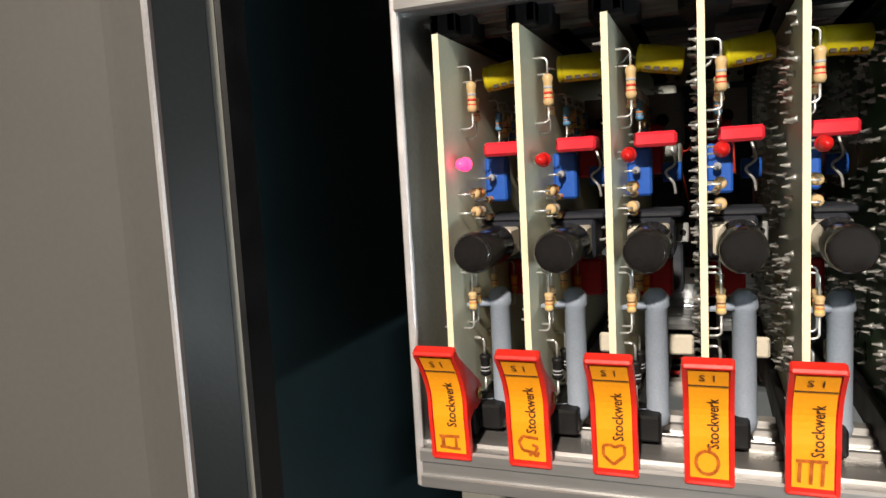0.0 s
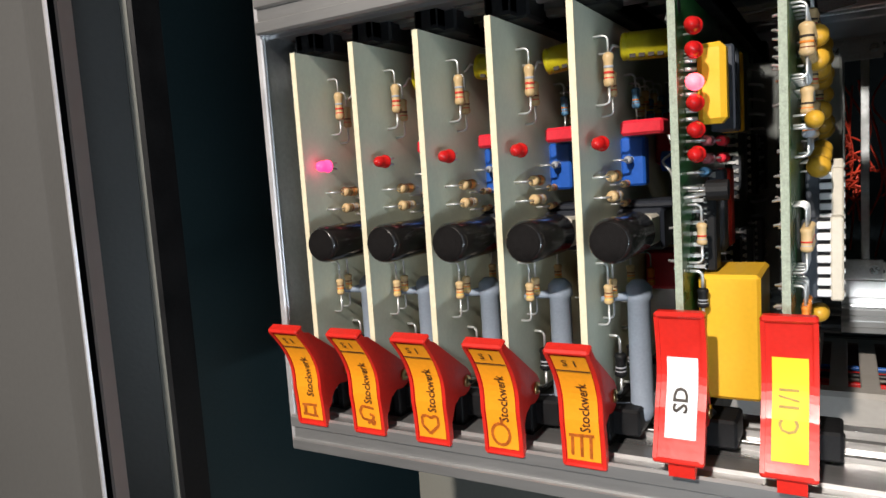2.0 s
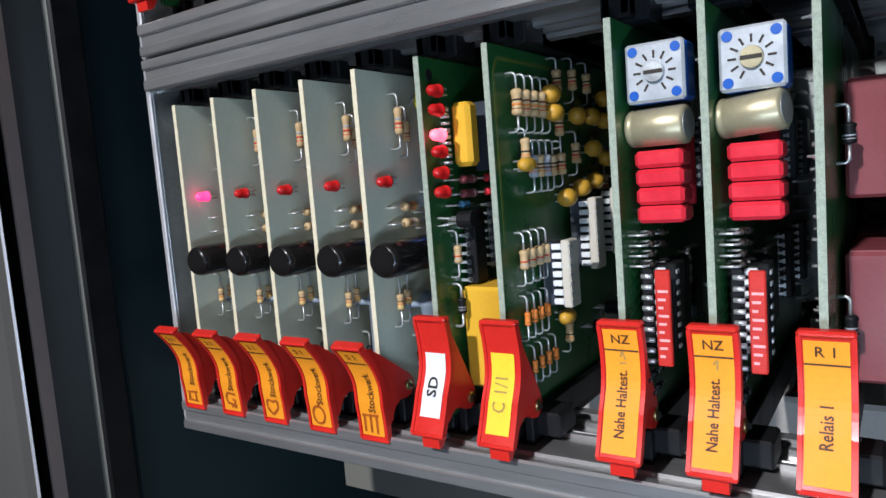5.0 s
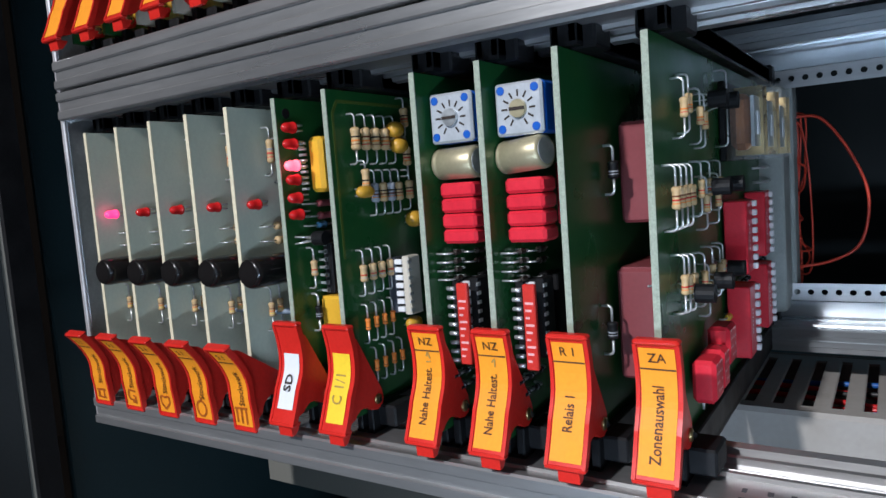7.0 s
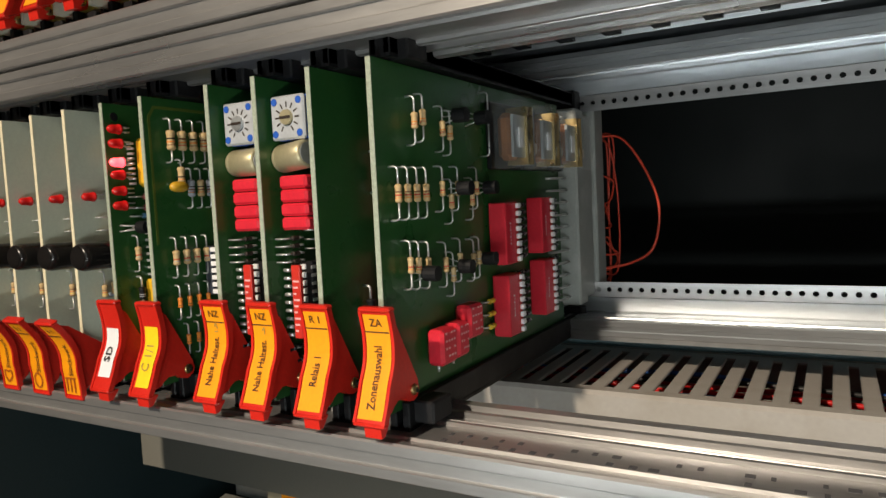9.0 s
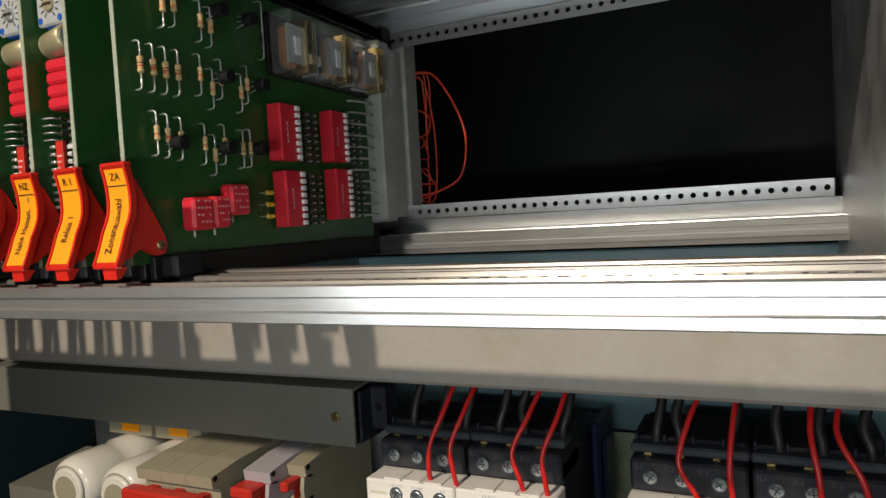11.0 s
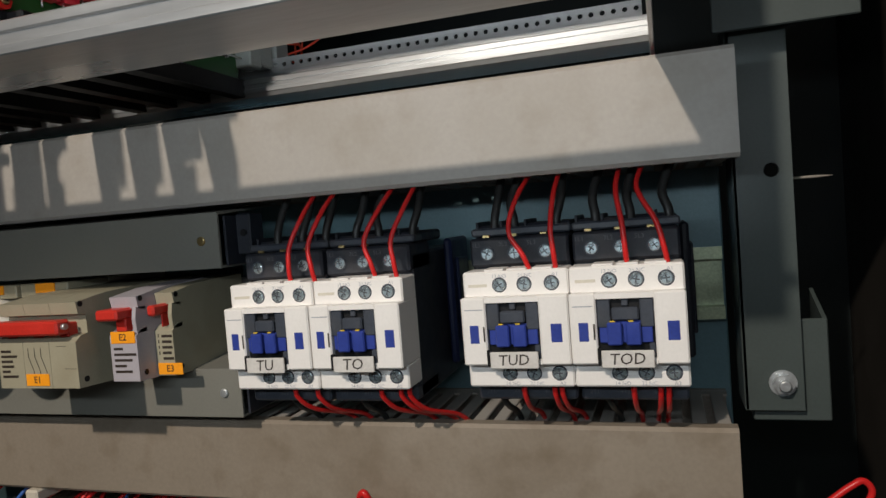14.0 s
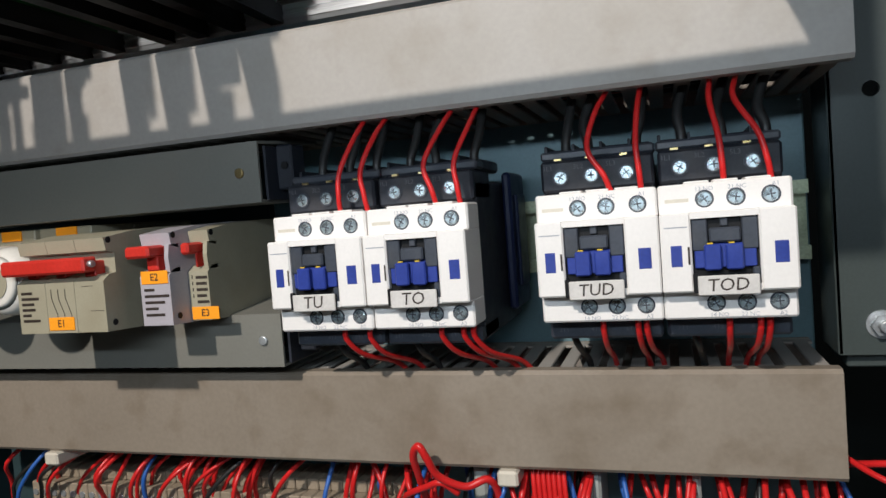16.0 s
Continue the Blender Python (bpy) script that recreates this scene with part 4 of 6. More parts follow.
def stock_card(x, k):
    c = card(x, ["pale beige circuit card with lit red led and orange floor label", "pale beige circuit card with unlit led and orange floor label"][k > 0], FR2, FR2E, "five alike pale cards")
    h, cv, xc = handle(c, "stock", "S 1", "Stockwerk", 0.0027, 27.0)
    scribble(h, cv, xc, MARKS[k])
    led(c, 0.0045, 0.068, LEDON if k == 0 else LEDR)
    resistor(c, 0.0140, 0.0855, 0.0080, 0.0014, 0.0162, 0.0034, (BRED, BRED, BGRY))
    resistor(c, 0.0180, 0.0825, 0.0062, 0.0013, 0.0150, 0.0030, (BRED, BBRN))
    for z, b in ((0.0602, BORG), (0.0553, BGRY)):
        resistor(c, 0.0165, z, 0.0066, 0.0015, 0.0150, 0.0030, (b, b, BBRN), BEIGE, "y")
        resistor(c, 0.0290, z - 0.0024, 0.0050, 0.0010, 0.0120, 0.0022, (BRED, BBRN), BEIGE, "y")
    resistor(c, 0.0330, 0.0640, 0.0055, 0.0011, 0.0120, 0.0026, (BRED, BGRY), BGRY, "y")
    # yellow electrolytic capacitor lying along the board, slightly skew
    s = Shape().lathe((-0.0058, 0, 0), (0.0058, 0, 0), [(0, 0.0026), (0.03, 0.0034), (0.10, 0.0035), (0.13, 0.0032), (0.16, 0.0035), (0.97, 0.0035), (1, 0.0029)], CAPYEL, 18)
    for i in range(4):
        s.box(-0.0034 + i * 0.0022, -0.0020 + i * 0.0022, -0.0028, -0.0020, -0.0031, -0.0022, INK)
    s.tube([(-0.0058, 0, 0), (-0.0078, 0, 0.0006), (-0.0090, 0, -0.0012), (-0.0108, 0, -0.0020)], 0.0004, TIN, 6)
    part("electrolytic_capacitor", s, c, "olive-yellow electrolytic capacitor", at=(FACE + 0.0096, 0.0250, 0.0918), turn=(0, [-9, -1, 9, -8, 2][k], [10, 8, 4, 8, 6][k]))
    block("box_capacitor", c, 0.0035, 0.0142, 0.0240, 0.0320, 0.0700, 0.0738, CAPRED, 0.0007, "red box capacitor")
    block("trimmer", c, FACE, 0.0072, 0.0335, 0.0385, 0.0570, 0.0700, BLUEP, 0.0006, "blue trimmer potentiometer")
    s = Shape().lathe((0.0095, 0.0440, 0.0630), (0.0145, 0.0440, 0.0630), [(0, 0.0028), (1, 0.0028)], BLUEP, 14)
    part("trimmer_knob", s.tube(bend([(0.012, 0.0405, 0.070), (0.013, 0.0400, 0.0655), (0.0105, 0.0395, 0.0630), (0.0125, 0.0395, 0.0600), (0.0130, 0.0400, 0.0570)]), 0.0004, TIN, 6), c, "blue disc with a bent wire")
    # fuse holder: cap, shaft and clip
    f = Shape().lathe((0.0080, 0.0180, 0.0462), (0.0080, -0.0042, 0.0462), [(0, 0.0046), (0.04, 0.0052), (0.90, 0.0052), (0.96, 0.0049), (1, 0.0043)], BAKELITE, 24)
    f.cyl((0.0080, -0.0042, 0.0462), (0.0080, -0.0044, 0.0462), 0.0040, BAKELITE, 20)
    fh = part("fuse_holder", f, c, "black round fuse cap on a clip")
    part("body", Shape().box(0.0008, 0.0128, 0.0275, 0.0500, 0.0405, 0.0512, DUSTY, 0.0008).box(0.0020, 0.0120, 0.0180, 0.0275, 0.0425, 0.0500, IVORY, 0.0006).box(0.0008, 0.0150, 0.0300, 0.0480, 0.0512, 0.0530, DUSTY, 0.0005), fh)
    part("solder_lug", Shape().box(0.0128, 0.0162, 0.0440, 0.0450, 0.0430, 0.0485, STEEL, 0.0003).cyl((0.0146, 0.0438, 0.0458), (0.0146, 0.0436, 0.0458), 0.0009, BLACK, 10), fh, "steel solder lug")
    for y, z in ((0.0085, 0.0322), (0.0125, 0.0330), (0.0290, 0.0340)):
        resistor(c, y, z, 0.0048, 0.0012, 0.0150, 0.0028, (BYEL, BORG, BBRN), BEIGE)
    # grey wire-wound rod on two arms
    g = Shape().lathe((0.0088, 0.0160, -0.0010), (0.0088, 0.0160, 0.0345), [(0, 0.0014), (0.03, 0.0026), (0.10, 0.0031), (0.12, 0.0028), (0.86, 0.0028), (0.88, 0.0034), (0.96, 0.0030), (1, 0.0016)], GREYROD, 16)
    g.lathe((0.0088, 0.0160, 0.0308), (0.0010, 0.0110, 0.0305), [(0, 0.0016), (0.5, 0.0010), (1, 0.0006)], GREYROD, 10)
    g.lathe((0.0088, 0.0160, 0.0020), (0.0010, 0.0125, 0.0030), [(0, 0.0016), (0.5, 0.0012), (1, 0.0010)], GREYROD, 10)
    part("power_resistor", g, c, "grey cement-coated rod resistor")
    diode(c, 0.0170, 0.0125, "z", 0.0150, 0.0016, 0.0062)
    diode(c, 0.0285, 0.0120, "z", 0.0150, 0.0016, 0.0062)
    # what stands deeper between the cards
    for i in range(7):
        resistor(c, 0.040 + i * 0.0052, 0.0805 - 0.002 * (i % 2), 0.0055, 0.0012, 0.0130, 0.0030, (BRED, BYEL, BBRN) if i % 2 else (BBRN, BORG), BEIGE if i % 3 else BLUEB)
    for i in range(6):
        resistor(c, 0.050 + i * 0.009, 0.0300 + 0.004 * (i % 2), 0.0055, 0.0012, 0.0140, 0.0030, (BYEL, BRED), BEIGE if i % 2 else BORG)
    block("box_capacitor", c, 0.0012, 0.0110, 0.0540, 0.0640, 0.0255, 0.0370, CAPRED, 0.0008, "red box capacitor")
    block("box_capacitor", c, 0.0012, 0.0080, 0.0720, 0.0800, 0.0620, 0.0780, CAPRED, 0.0008, "red box capacitor")
    block("trimmer", c, FACE, 0.0085, 0.0600, 0.0680, 0.0380, 0.0450, BLUEP, 0.0006, "blue trimmer potentiometer")
    hs = part("heat_sink", Shape().box(0.0010, 0.0135, 0.0900, 0.0912, 0.0720, 0.0890, BGRY, 0.0002).box(0.0010, 0.0022, 0.0912, 0.1150, 0.0720, 0.0890, BGRY, 0.0002).box(0.0123, 0.0135, 0.0912, 0.1150, 0.0720, 0.0890, BGRY, 0.0002), c, "blue-grey folded heat sink")
    part("screw", Shape().cyl((0.007, 0.0900, 0.080), (0.007, 0.0885, 0.080), 0.0022, BLACK, 12), hs)
    block("relay", c, 0.0010, 0.0120, 0.1180, 0.1380, 0.0150, 0.0600, SLATE, 0.0008, "dark slate relay block")
    block("mounting_block", c, 0.0100, 0.0170, 0.0480, 0.0500, 0.0090, 0.0150, IVORY, 0.0006, "ivory mounting block")
    rear_plug(c)
    solder_pins(c, 11 + k)
    return c


for k, x in enumerate(SX):
    stock_card(x, k)

# signal card with six leds
c = card(0.1030, "green circuit card with six red leds and white label", FR4, FR4E)
handle(c, "white", "", "SD", 0.0042, tall=1.0, drop_by=0.0014)
for i, z in enumerate((0.0908, 0.0858, 0.0792, 0.0748, 0.0692, 0.0640)):
    led(c, 0.0018, z, LEDHOT if i == 2 else LEDR, 0.0030, 0.0016)
part("mounting_hole", Shape().cyl((FACE, 0.0045, 0.0955), (FACE + 0.0001, 0.0045, 0.0955), 0.0016, BLACK, 14), c)
y = part("relay", Shape().box(0.0030, 0.0090, 0.0100, 0.0155, 0.0705, 0.0880, AMBER, 0.0012), c, "amber yellow block relay")
s = Shape()
for i in range(9):
    s.cyl((FACE, 0.0088, 0.0718 + i * 0.0018), (0.0030, 0.0098, 0.0718 + i * 0.0018), 0.0005, TIN, 6)
part("pins", s, y)
for i, m in enumerate((SLATE, SLATE, AMBER, SLATE)):
    block("relay", c, 0.0040, 0.0095, 0.0200 + i * 0.0075, 0.0225 + i * 0.0075, 0.0690, 0.0885, m, 0.0005, "thin upright module")
for z in (0.0670, 0.0630):
    resistor(c, 0.0150, z, 0.0075, 0.0013, 0.0140, 0.0035, (BGRY,), MAROON, "y")
    resistor(c, 0.0260, z, 0.0075, 0.0013, 0.0140, 0.0050, (), CAPRED, "y")
resistor(c, 0.0130, 0.0600, 0.0040, 0.0012, 0.0100, 0.0030, (), BLUEB, "y")
transistor(c, 0.0085, 0.0560, 20)
part("regulator", Shape().lathe((0.0060, 0.0085, 0.0560), (0.0060, 0.0165, 0.0560), [(0, 0.0022), (1, 0.0022)], BLACK, 14).tube([(0.0060, 0.0085, 0.0565), (0.003, 0.0040, 0.0568), (FACE, 0.0035, 0.0570)], 0.0003, TIN, 5).tube([(0.0060, 0.0085, 0.0555), (0.003, 0.0040, 0.0550), (FACE, 0.0035, 0.0548)], 0.0003, TIN, 5), c, "small black transistor on wires")
chip(c, 0.0175, 0.0460, 7, body=BLACK)
chip(c, 0.0310, 0.0500, 8, body=SLATE)
chip(c, 0.0430, 0.0500, 8, body=BRED)
resistor(c, 0.0080, 0.0465, 0.0050, 0.0012, 0.0130, 0.0028, (BGRY, BRED))
diode(c, 0.0085, 0.0320, "z", 0.0120, 0.0013, 0.0045)
big = part("relay", Shape().box(0.0020, 0.0150, 0.0110, 0.0330, 0.0080, 0.0368, AMBER, 0.0008), c, "large amber yellow block relay, dusty on top")
for i in range(6):
    chip(c, 0.058 + 0.016 * i, 0.030 + 0.03 * (i % 2), 8, body=SLATE if i % 3 else BLACK)
rear_plug(c)
solder_pins(c, 31)

# logic card with rows of resistors
c = card(0.1238, "green circuit card packed with resistors and yellow label", FR4, FR4E)
handle(c, "yellow", "", "C 1/1", 0.0040, drop_by=0.0014)
part("copper_border", Shape().prism([(0.0030, 0.0500), (0.0030, 0.0930), (0.0050, 0.0962), (0.0500, 0.0962), (0.0500, 0.0972), (0.0045, 0.0972), (0.0020, 0.0934), (0.0020, 0.0500)], 0, FACE, FACE + 0.0001, TRACK), c, "copper border track under green lacquer")
for i in range(5):
    resistor(c, 0.0085 + i * 0.0048, 0.0855, 0.0068, 0.0016, 0.0150, 0.0030, (BRED, BORG, BBRN) if i % 2 else (BBRN, BORG, INK))
drop(c, 0.0270, 0.0885)
drop(c, 0.0285, 0.0835)
resistor(c, 0.0120, 0.0735, 0.0060, 0.0014, 0.0110, 0.0028, (BORG, INK))
drop(c, 0.0095, 0.0695, 0.0019, "y", 0.0074)
for i in range(4):
    resistor(c, 0.0160 + i * 0.0042, 0.0690, 0.0060, 0.0014, 0.0140, 0.0028, (BORG, BBRN, INK), BEIGE if i % 2 else BGRY)
for i in range(4):
    resistor(c, 0.0075 + i * 0.0045, 0.0450, 0.0052, 0.0013, 0.0140, 0.0026, (BGRY, BRED))
    resistor(c, 0.0080 + i * 0.0042, 0.0292, 0.0036, 0.0009, 0.0120, 0.0022, (INK,), BORG)
    resistor(c, 0.0105 + i * 0.0045, 0.0158, 0.0036, 0.0009, 0.0110, 0.0022, (INK,), BORG)
module(c, 0.0240, 0.0390, 7, SLATE, IVORY, "slate and ivory plug module with bright contacts")
module(c, 0.0450, 0.0480, 8, SLATE, IVORY, "slate and ivory plug module with bright contacts")
module(c, 0.0640, 0.0500, 8, BLACK, IVORY, "slate and ivory plug module with bright contacts")
module(c, 0.0800, 0.0500, 8, BLACK, CONN, "slate and grey plug module with bright contacts")
drop(c, 0.0290, 0.0255, 0.0022, "y", 0.0070)
resistor(c, 0.0330, 0.0200, 0.0060, 0.0014, 0.0120, 0.0028, (BORG, INK))
q = random.Random(5)
for i in range(36):
    y, z = 0.034 + (i % 9) * 0.0112, 0.0920 - (i // 9) * 0.0105 + q.uniform(-.003, .003)
    if q.random() < 0.55:
        drop(c, y, z, 0.0027, "y", 0.0066)
    else:
        resistor(c, y, z, 0.0062, 0.0015, 0.0130, 0.0030, (BORG, BRED, INK))
for i in range(8):
    transistor(c, 0.05 + i * 0.011, 0.018 + 0.004 * (i % 2))
rear_plug(c)
solder_pins(c, 37)

# two stop-preparation cards
for k, x in enumerate((0.1552, 0.1752)):
    c = card(x, "green circuit card with blue dial, metal can and orange label", FR4, FR4E, "two alike dial cards")
    h, cv, xc = handle(c, "orange", "NZ", "Nahe Haltest.", 0.0026)
    scribble(h, cv, xc, [[[(-0.0004, 0.0242), (0.0002, 0.0254), (0.0008, 0.0236)], [(-0.0006, 0.0226), (0.0010, 0.0228)]], [[(-0.0002, 0.0240), (0.0008, 0.0250), (0.0006, 0.0228)]]][k], PENCIL, 0.0002, 0.0)
    d = part("dial_potentiometer", Shape().box(0.0022, 0.0152, 0.0062, 0.0140, 0.0808, 0.0940, BLUEP, 0.0008), c, "blue boxed potentiometer with a white dial")
    f = Shape().box(0.0022, 0.0152, 0.0044, 0.0060, 0.0808, 0.0940, DIALFACE, 0.0006)
    for u in (0.0040, 0.0134):
        for w in (0.0826, 0.0922):
            f.cyl((u, 0.0044, w), (u, 0.0042, w), 0.0011, BLUEP, 12)
    for i in range(11):
        a = radians(-60 + i * 30)
        uc, wc = 0.0087, 0.0874
        p0, p1 = Vector((math.cos(a), math.sin(a))) * 0.0030, Vector((math.cos(a), math.sin(a))) * 0.0047
        n = Vector((-math.sin(a), math.cos(a))) * 0.00025
        f.put([(uc + v.x, 0.00432, wc + v.y) for v in (p0 + n, p1 + n, p1 - n, p0 - n)], [(0, 1, 2, 3)], INK)
    part("dial", f, d, "white dial face with black ticks")
    kn = Shape().lathe((0.0087, 0.0044, 0.0874), (0.0087, 0.0034, 0.0874), [(0, 0.0024), (1, 0.0022)], GOLDCAN if k else STEEL, 18)
    kn.box(0.0066, 0.0108, 0.0032, 0.0034, 0.0870, 0.0878, INK)
    part("knob", kn, d, "metal slotted knob")
    s = Shape().lathe((0.0012, 0, 0), (0.0150, 0, 0), [(0, 0.0030), (0.03, 0.0042), (0.10, 0.0044), (0.13, 0.0041), (0.17, 0.0044), (0.96, 0.0044), (1, 0.0037)], GOLDCAN, 22)
    s.lathe((0.0150, 0, 0), (0.0151, 0, 0), [(0, 0.0034), (1, 0.0033)], ALU_SOFT, 20)
    part("can_capacitor", s, c, "gold lacquered metal can capacitor", at=(0, 0.0095, 0.0755), turn=(0, [0, -4][k], [-8, -12][k]))
    for i in range(4):
        block("box_capacitor", c, 0.0030, 0.0138, 0.0050, 0.0135, 0.0660 - i * 0.0042 + 0.0003, 0.0702 - i * 0.0042, CAPRED, 0.0008, "red box capacitor")
    for i in range(4):
        resistor(c, 0.0090, 0.0510 - i * 0.0024, 0.0030, 0.0008, 0.0090, 0.0040, (), INK, "y")
        resistor(c, 0.0230, 0.0560 - i * 0.0030, 0.0040, 0.0010, 0.0100, 0.0030, (), INK, "y")
    s = Shape().box(0.0066, 0.0100, 0.0040, 0.0056, 0.0205, 0.0430, BRED, 0.0003)
    for i in range(9):
        s.box(0.0072, 0.0084 + 0.0006 * (i % 3), 0.00395, 0.0040, 0.0226 + i * 0.0019, 0.0232 + i * 0.0019, PRINT)
        s.lathe((0.0058, 0.0048, 0.0214 + i * 0.0025), (0.0034, 0.0048, 0.0214 + i * 0.0025), [(0, 0.0006), (1, 0.0006)], TIN, 6)
    part("resistor_network", s, c, "red flat resistor network with white print")
    module(c, 0.0125, 0.0330, 8, BLACK, BLACK, "black plug chip with bright pins")
    chip(c, 0.0270, 0.0330, 8, 0.0068, 0.0060, BLACK)
    block("resistor_network", c, 0.0050, 0.0095, 0.0330, 0.0350, 0.0560, 0.0740, CAPRED, 0.0004, "red flat resistor network")
    for i in range(5):
        diode(c, 0.0060 + i * 0.0030, 0.0165 - (i % 2) * 0.004, "y", 0.0090, 0.0009, 0.0032)
    for i in range(6):
        chip(c, 0.050 + 0.017 * i, 0.033 + 0.036 * (i % 2), 8, body=SLATE if i % 2 else BLACK)
    rear_plug(c)
    solder_pins(c, 41 + k)

# relay card
c = card(0.1962, "green circuit card with large maroon relays and orange label", FR4, FR4E)
handle(c, "orange", "R 1", "Relais 1", 0.0027)
for z0, z1, y0, hgt in ((0.0555, 0.0830, 0.0360, 0.0115), (0.0130, 0.0435, 0.0290, 0.0130)):
    for i in range(3):
        r = part("relay", Shape().box(0.0020, hgt, y0 + i * 0.036, y0 + 0.031 + i * 0.036, z0, z1, MAROON, 0.0008), c, "maroon boxed relay")
        part("top_lid", Shape().box(0.0030, hgt - 0.001, y0 + 0.001 + i * 0.036, y0 + 0.030 + i * 0.036, z1, z1 + 0.0004, MAROON), r)
diode(c, 0.0270, 0.0705, "z", 0.0130, 0.0016, 0.0048)
diode(c, 0.0200, 0.0285, "z", 0.0130, 0.0016, 0.0048)
rear_plug(c)
solder_pins(c, 51)

# zone selection card
c = card(0.2172, "green circuit card with red switch banks and clear relays", FR4, FR4E)
handle(c, "orange", "ZA", "Zonenauswahl", 0.0028)
for y, z in ((0.0165, 0.0838), (0.0212, 0.0850), (0.0328, 0.0825), (0.0375, 0.0815)):
    resistor(c, y, z, 0.0048, 0.0011, 0.0140, 0.0030, (BRED, BORG))
for y in (0.0060, 0.0110, 0.0160, 0.0212):
    resistor(c, y, 0.0630, 0.0052, 0.0011, 0.0150, 0.0030, (BORG, BRED, BBRN), BEIGE)
for y, z in ((0.0310, 0.0640), (0.0365, 0.0600), (0.0410, 0.0640), (0.0510, 0.0605), (0.0545, 0.0640)):
    resistor(c, y, z, 0.0048, 0.0010, 0.0140, 0.0030, (BORG, BRED))
for y, z in ((0.0105, 0.0425), (0.0150, 0.0420), (0.0205, 0.0415), (0.0310, 0.0405), (0.0355, 0.0370), (0.0405, 0.0410), (0.0500, 0.0400), (0.0540, 0.0405)):
    resistor(c, y, z, 0.0048, 0.0010, 0.0140, 0.0030, (BORG, BRED) if y < 0.035 else (BBRN, BGRY))
for y, z, a in ((0.0390, 0.0868, 80), (0.0545, 0.0872, 80), (0.0400, 0.0640, 70), (0.0590, 0.0640, 90), (0.0165, 0.0395, 90), (0.0385, 0.0392, 80), (0.0560, 0.0400, 90)):
    transistor(c, y, z, a)
for y, z, w in ((0.0192, 0.0112, 0.0094), (0.0292, 0.0116, 0.0076), (0.0374, 0.0158, 0.0100)):
    b = part("box_capacitor", Shape().box(0.0022, 0.0080, y, y + w, z, z + 0.0108, CAPRED, 0.0010), c, "red box capacitor with worn white print")
    s = Shape()
    for i in range(4):
        for j in range(4):
            s.box(0.0080, 0.00804, y + 0.0018 + j * w * .18, y + 0.0018 + j * w * .18 + w * .11, z + 0.0024 + i * 0.0023, z + 0.0030 + i * 0.0023, CAPRED if (i * 3 + j) % 5 == 0 else PRINT)
    s.cyl((0.004, y + w * .4, z), (0.004, y + w * .4, z - 0.0025), 0.0004, TIN, 6)
    part("print", s, b)
for i in range(3):
    resistor(c, 0.0640, 0.0150 + i * 0.0045, 0.0040, 0.0010, 0.0080, 0.0020, (BORG,), BYEL, "y")
for y, z in ((0.0755, 0.0475), (0.1105, 0.0485), (0.0765, 0.0215), (0.1115, 0.0235)):
    switch_bank(c, y, z)
    for i in range(8):
        diode(c, y + 0.0125, z - 0.0100 + i * 0.0028, "y", 0.0100, 0.0010, 0.0034)
        diode(c, y + 0.0185, z - 0.0100 + i * 0.0028, "y", 0.0080, 0.0009, 0.0030)
for i in range(3):
    y = 0.0690 + i * 0.0285
    r = part("clear_relay", Shape().box(0.0010, 0.0030, y, y + 0.0265, 0.0705, 0.0945, BLACK, 0.0004), c, "relay under a clear plastic cover")
    s = Shape().box(0.0032, 0.0095, y + 0.0040, y + 0.0125, 0.0735, 0.0905, COPPER, 0.0020)
    s.box(0.0032, 0.0115, y + 0.0135, y + 0.0145, 0.0720, 0.0930, BRASS).box(0.0032, 0.0120, y + 0.0170, y + 0.0178, 0.0720, 0.0930, BRASS).box(0.0032, 0.0110, y + 0.0205, y + 0.0213, 0.0720, 0.0930, STEEL)
    s.box(0.0095, 0.0105, y + 0.0030, y + 0.0150, 0.0745, 0.0895, STEEL).box(0.0060, 0.0110, y + 0.0140, y + 0.0240, 0.0760, 0.0800, IVORY, 0.0004).box(0.0106, 0.0110, y + 0.0070, y + 0.0105, 0.0780, 0.0850, WHITEP)
    part("coil_and_contacts", s, r, "copper coil with brass contact springs")
    cv = part("cover", Shape().box(0.0030, 0.0140, y + 0.0003, y + 0.0262, 0.0705, 0.0945, CLEAR, 0.0012), r, "clear plastic cover")
    cv.visible_shadow = False
resistor(c, 0.0645, 0.0860, 0.0010, 0.0004, 0.0220, 0.0036, (), TIN)
rear_plug(c)
solder_pins(c, 61)

for x in SX + [0.1030, 0.1238, 0.1552, 0.1752, 0.1962, 0.2172]:
    guides(x)

# sockets on the rear strips, into which the cards plug
for x in SX + [0.1030, 0.1238, 0.1552, 0.1752, 0.1962, 0.2172]:
    t = thing("card_socket", "grey card socket on the rear strips", "socket", (x + 0.005, 0.181, 0.004), "card sockets")
    part("body", Shape().box(-0.0055, 0.0055, -0.0136, 0.0, 0.002, 0.098, CONN, 0.0008), t)
    part("screw", Shape().cyl((0, -0.0136, 0.006), (0, -0.0148, 0.006), 0.0018, STEEL, 12), t)

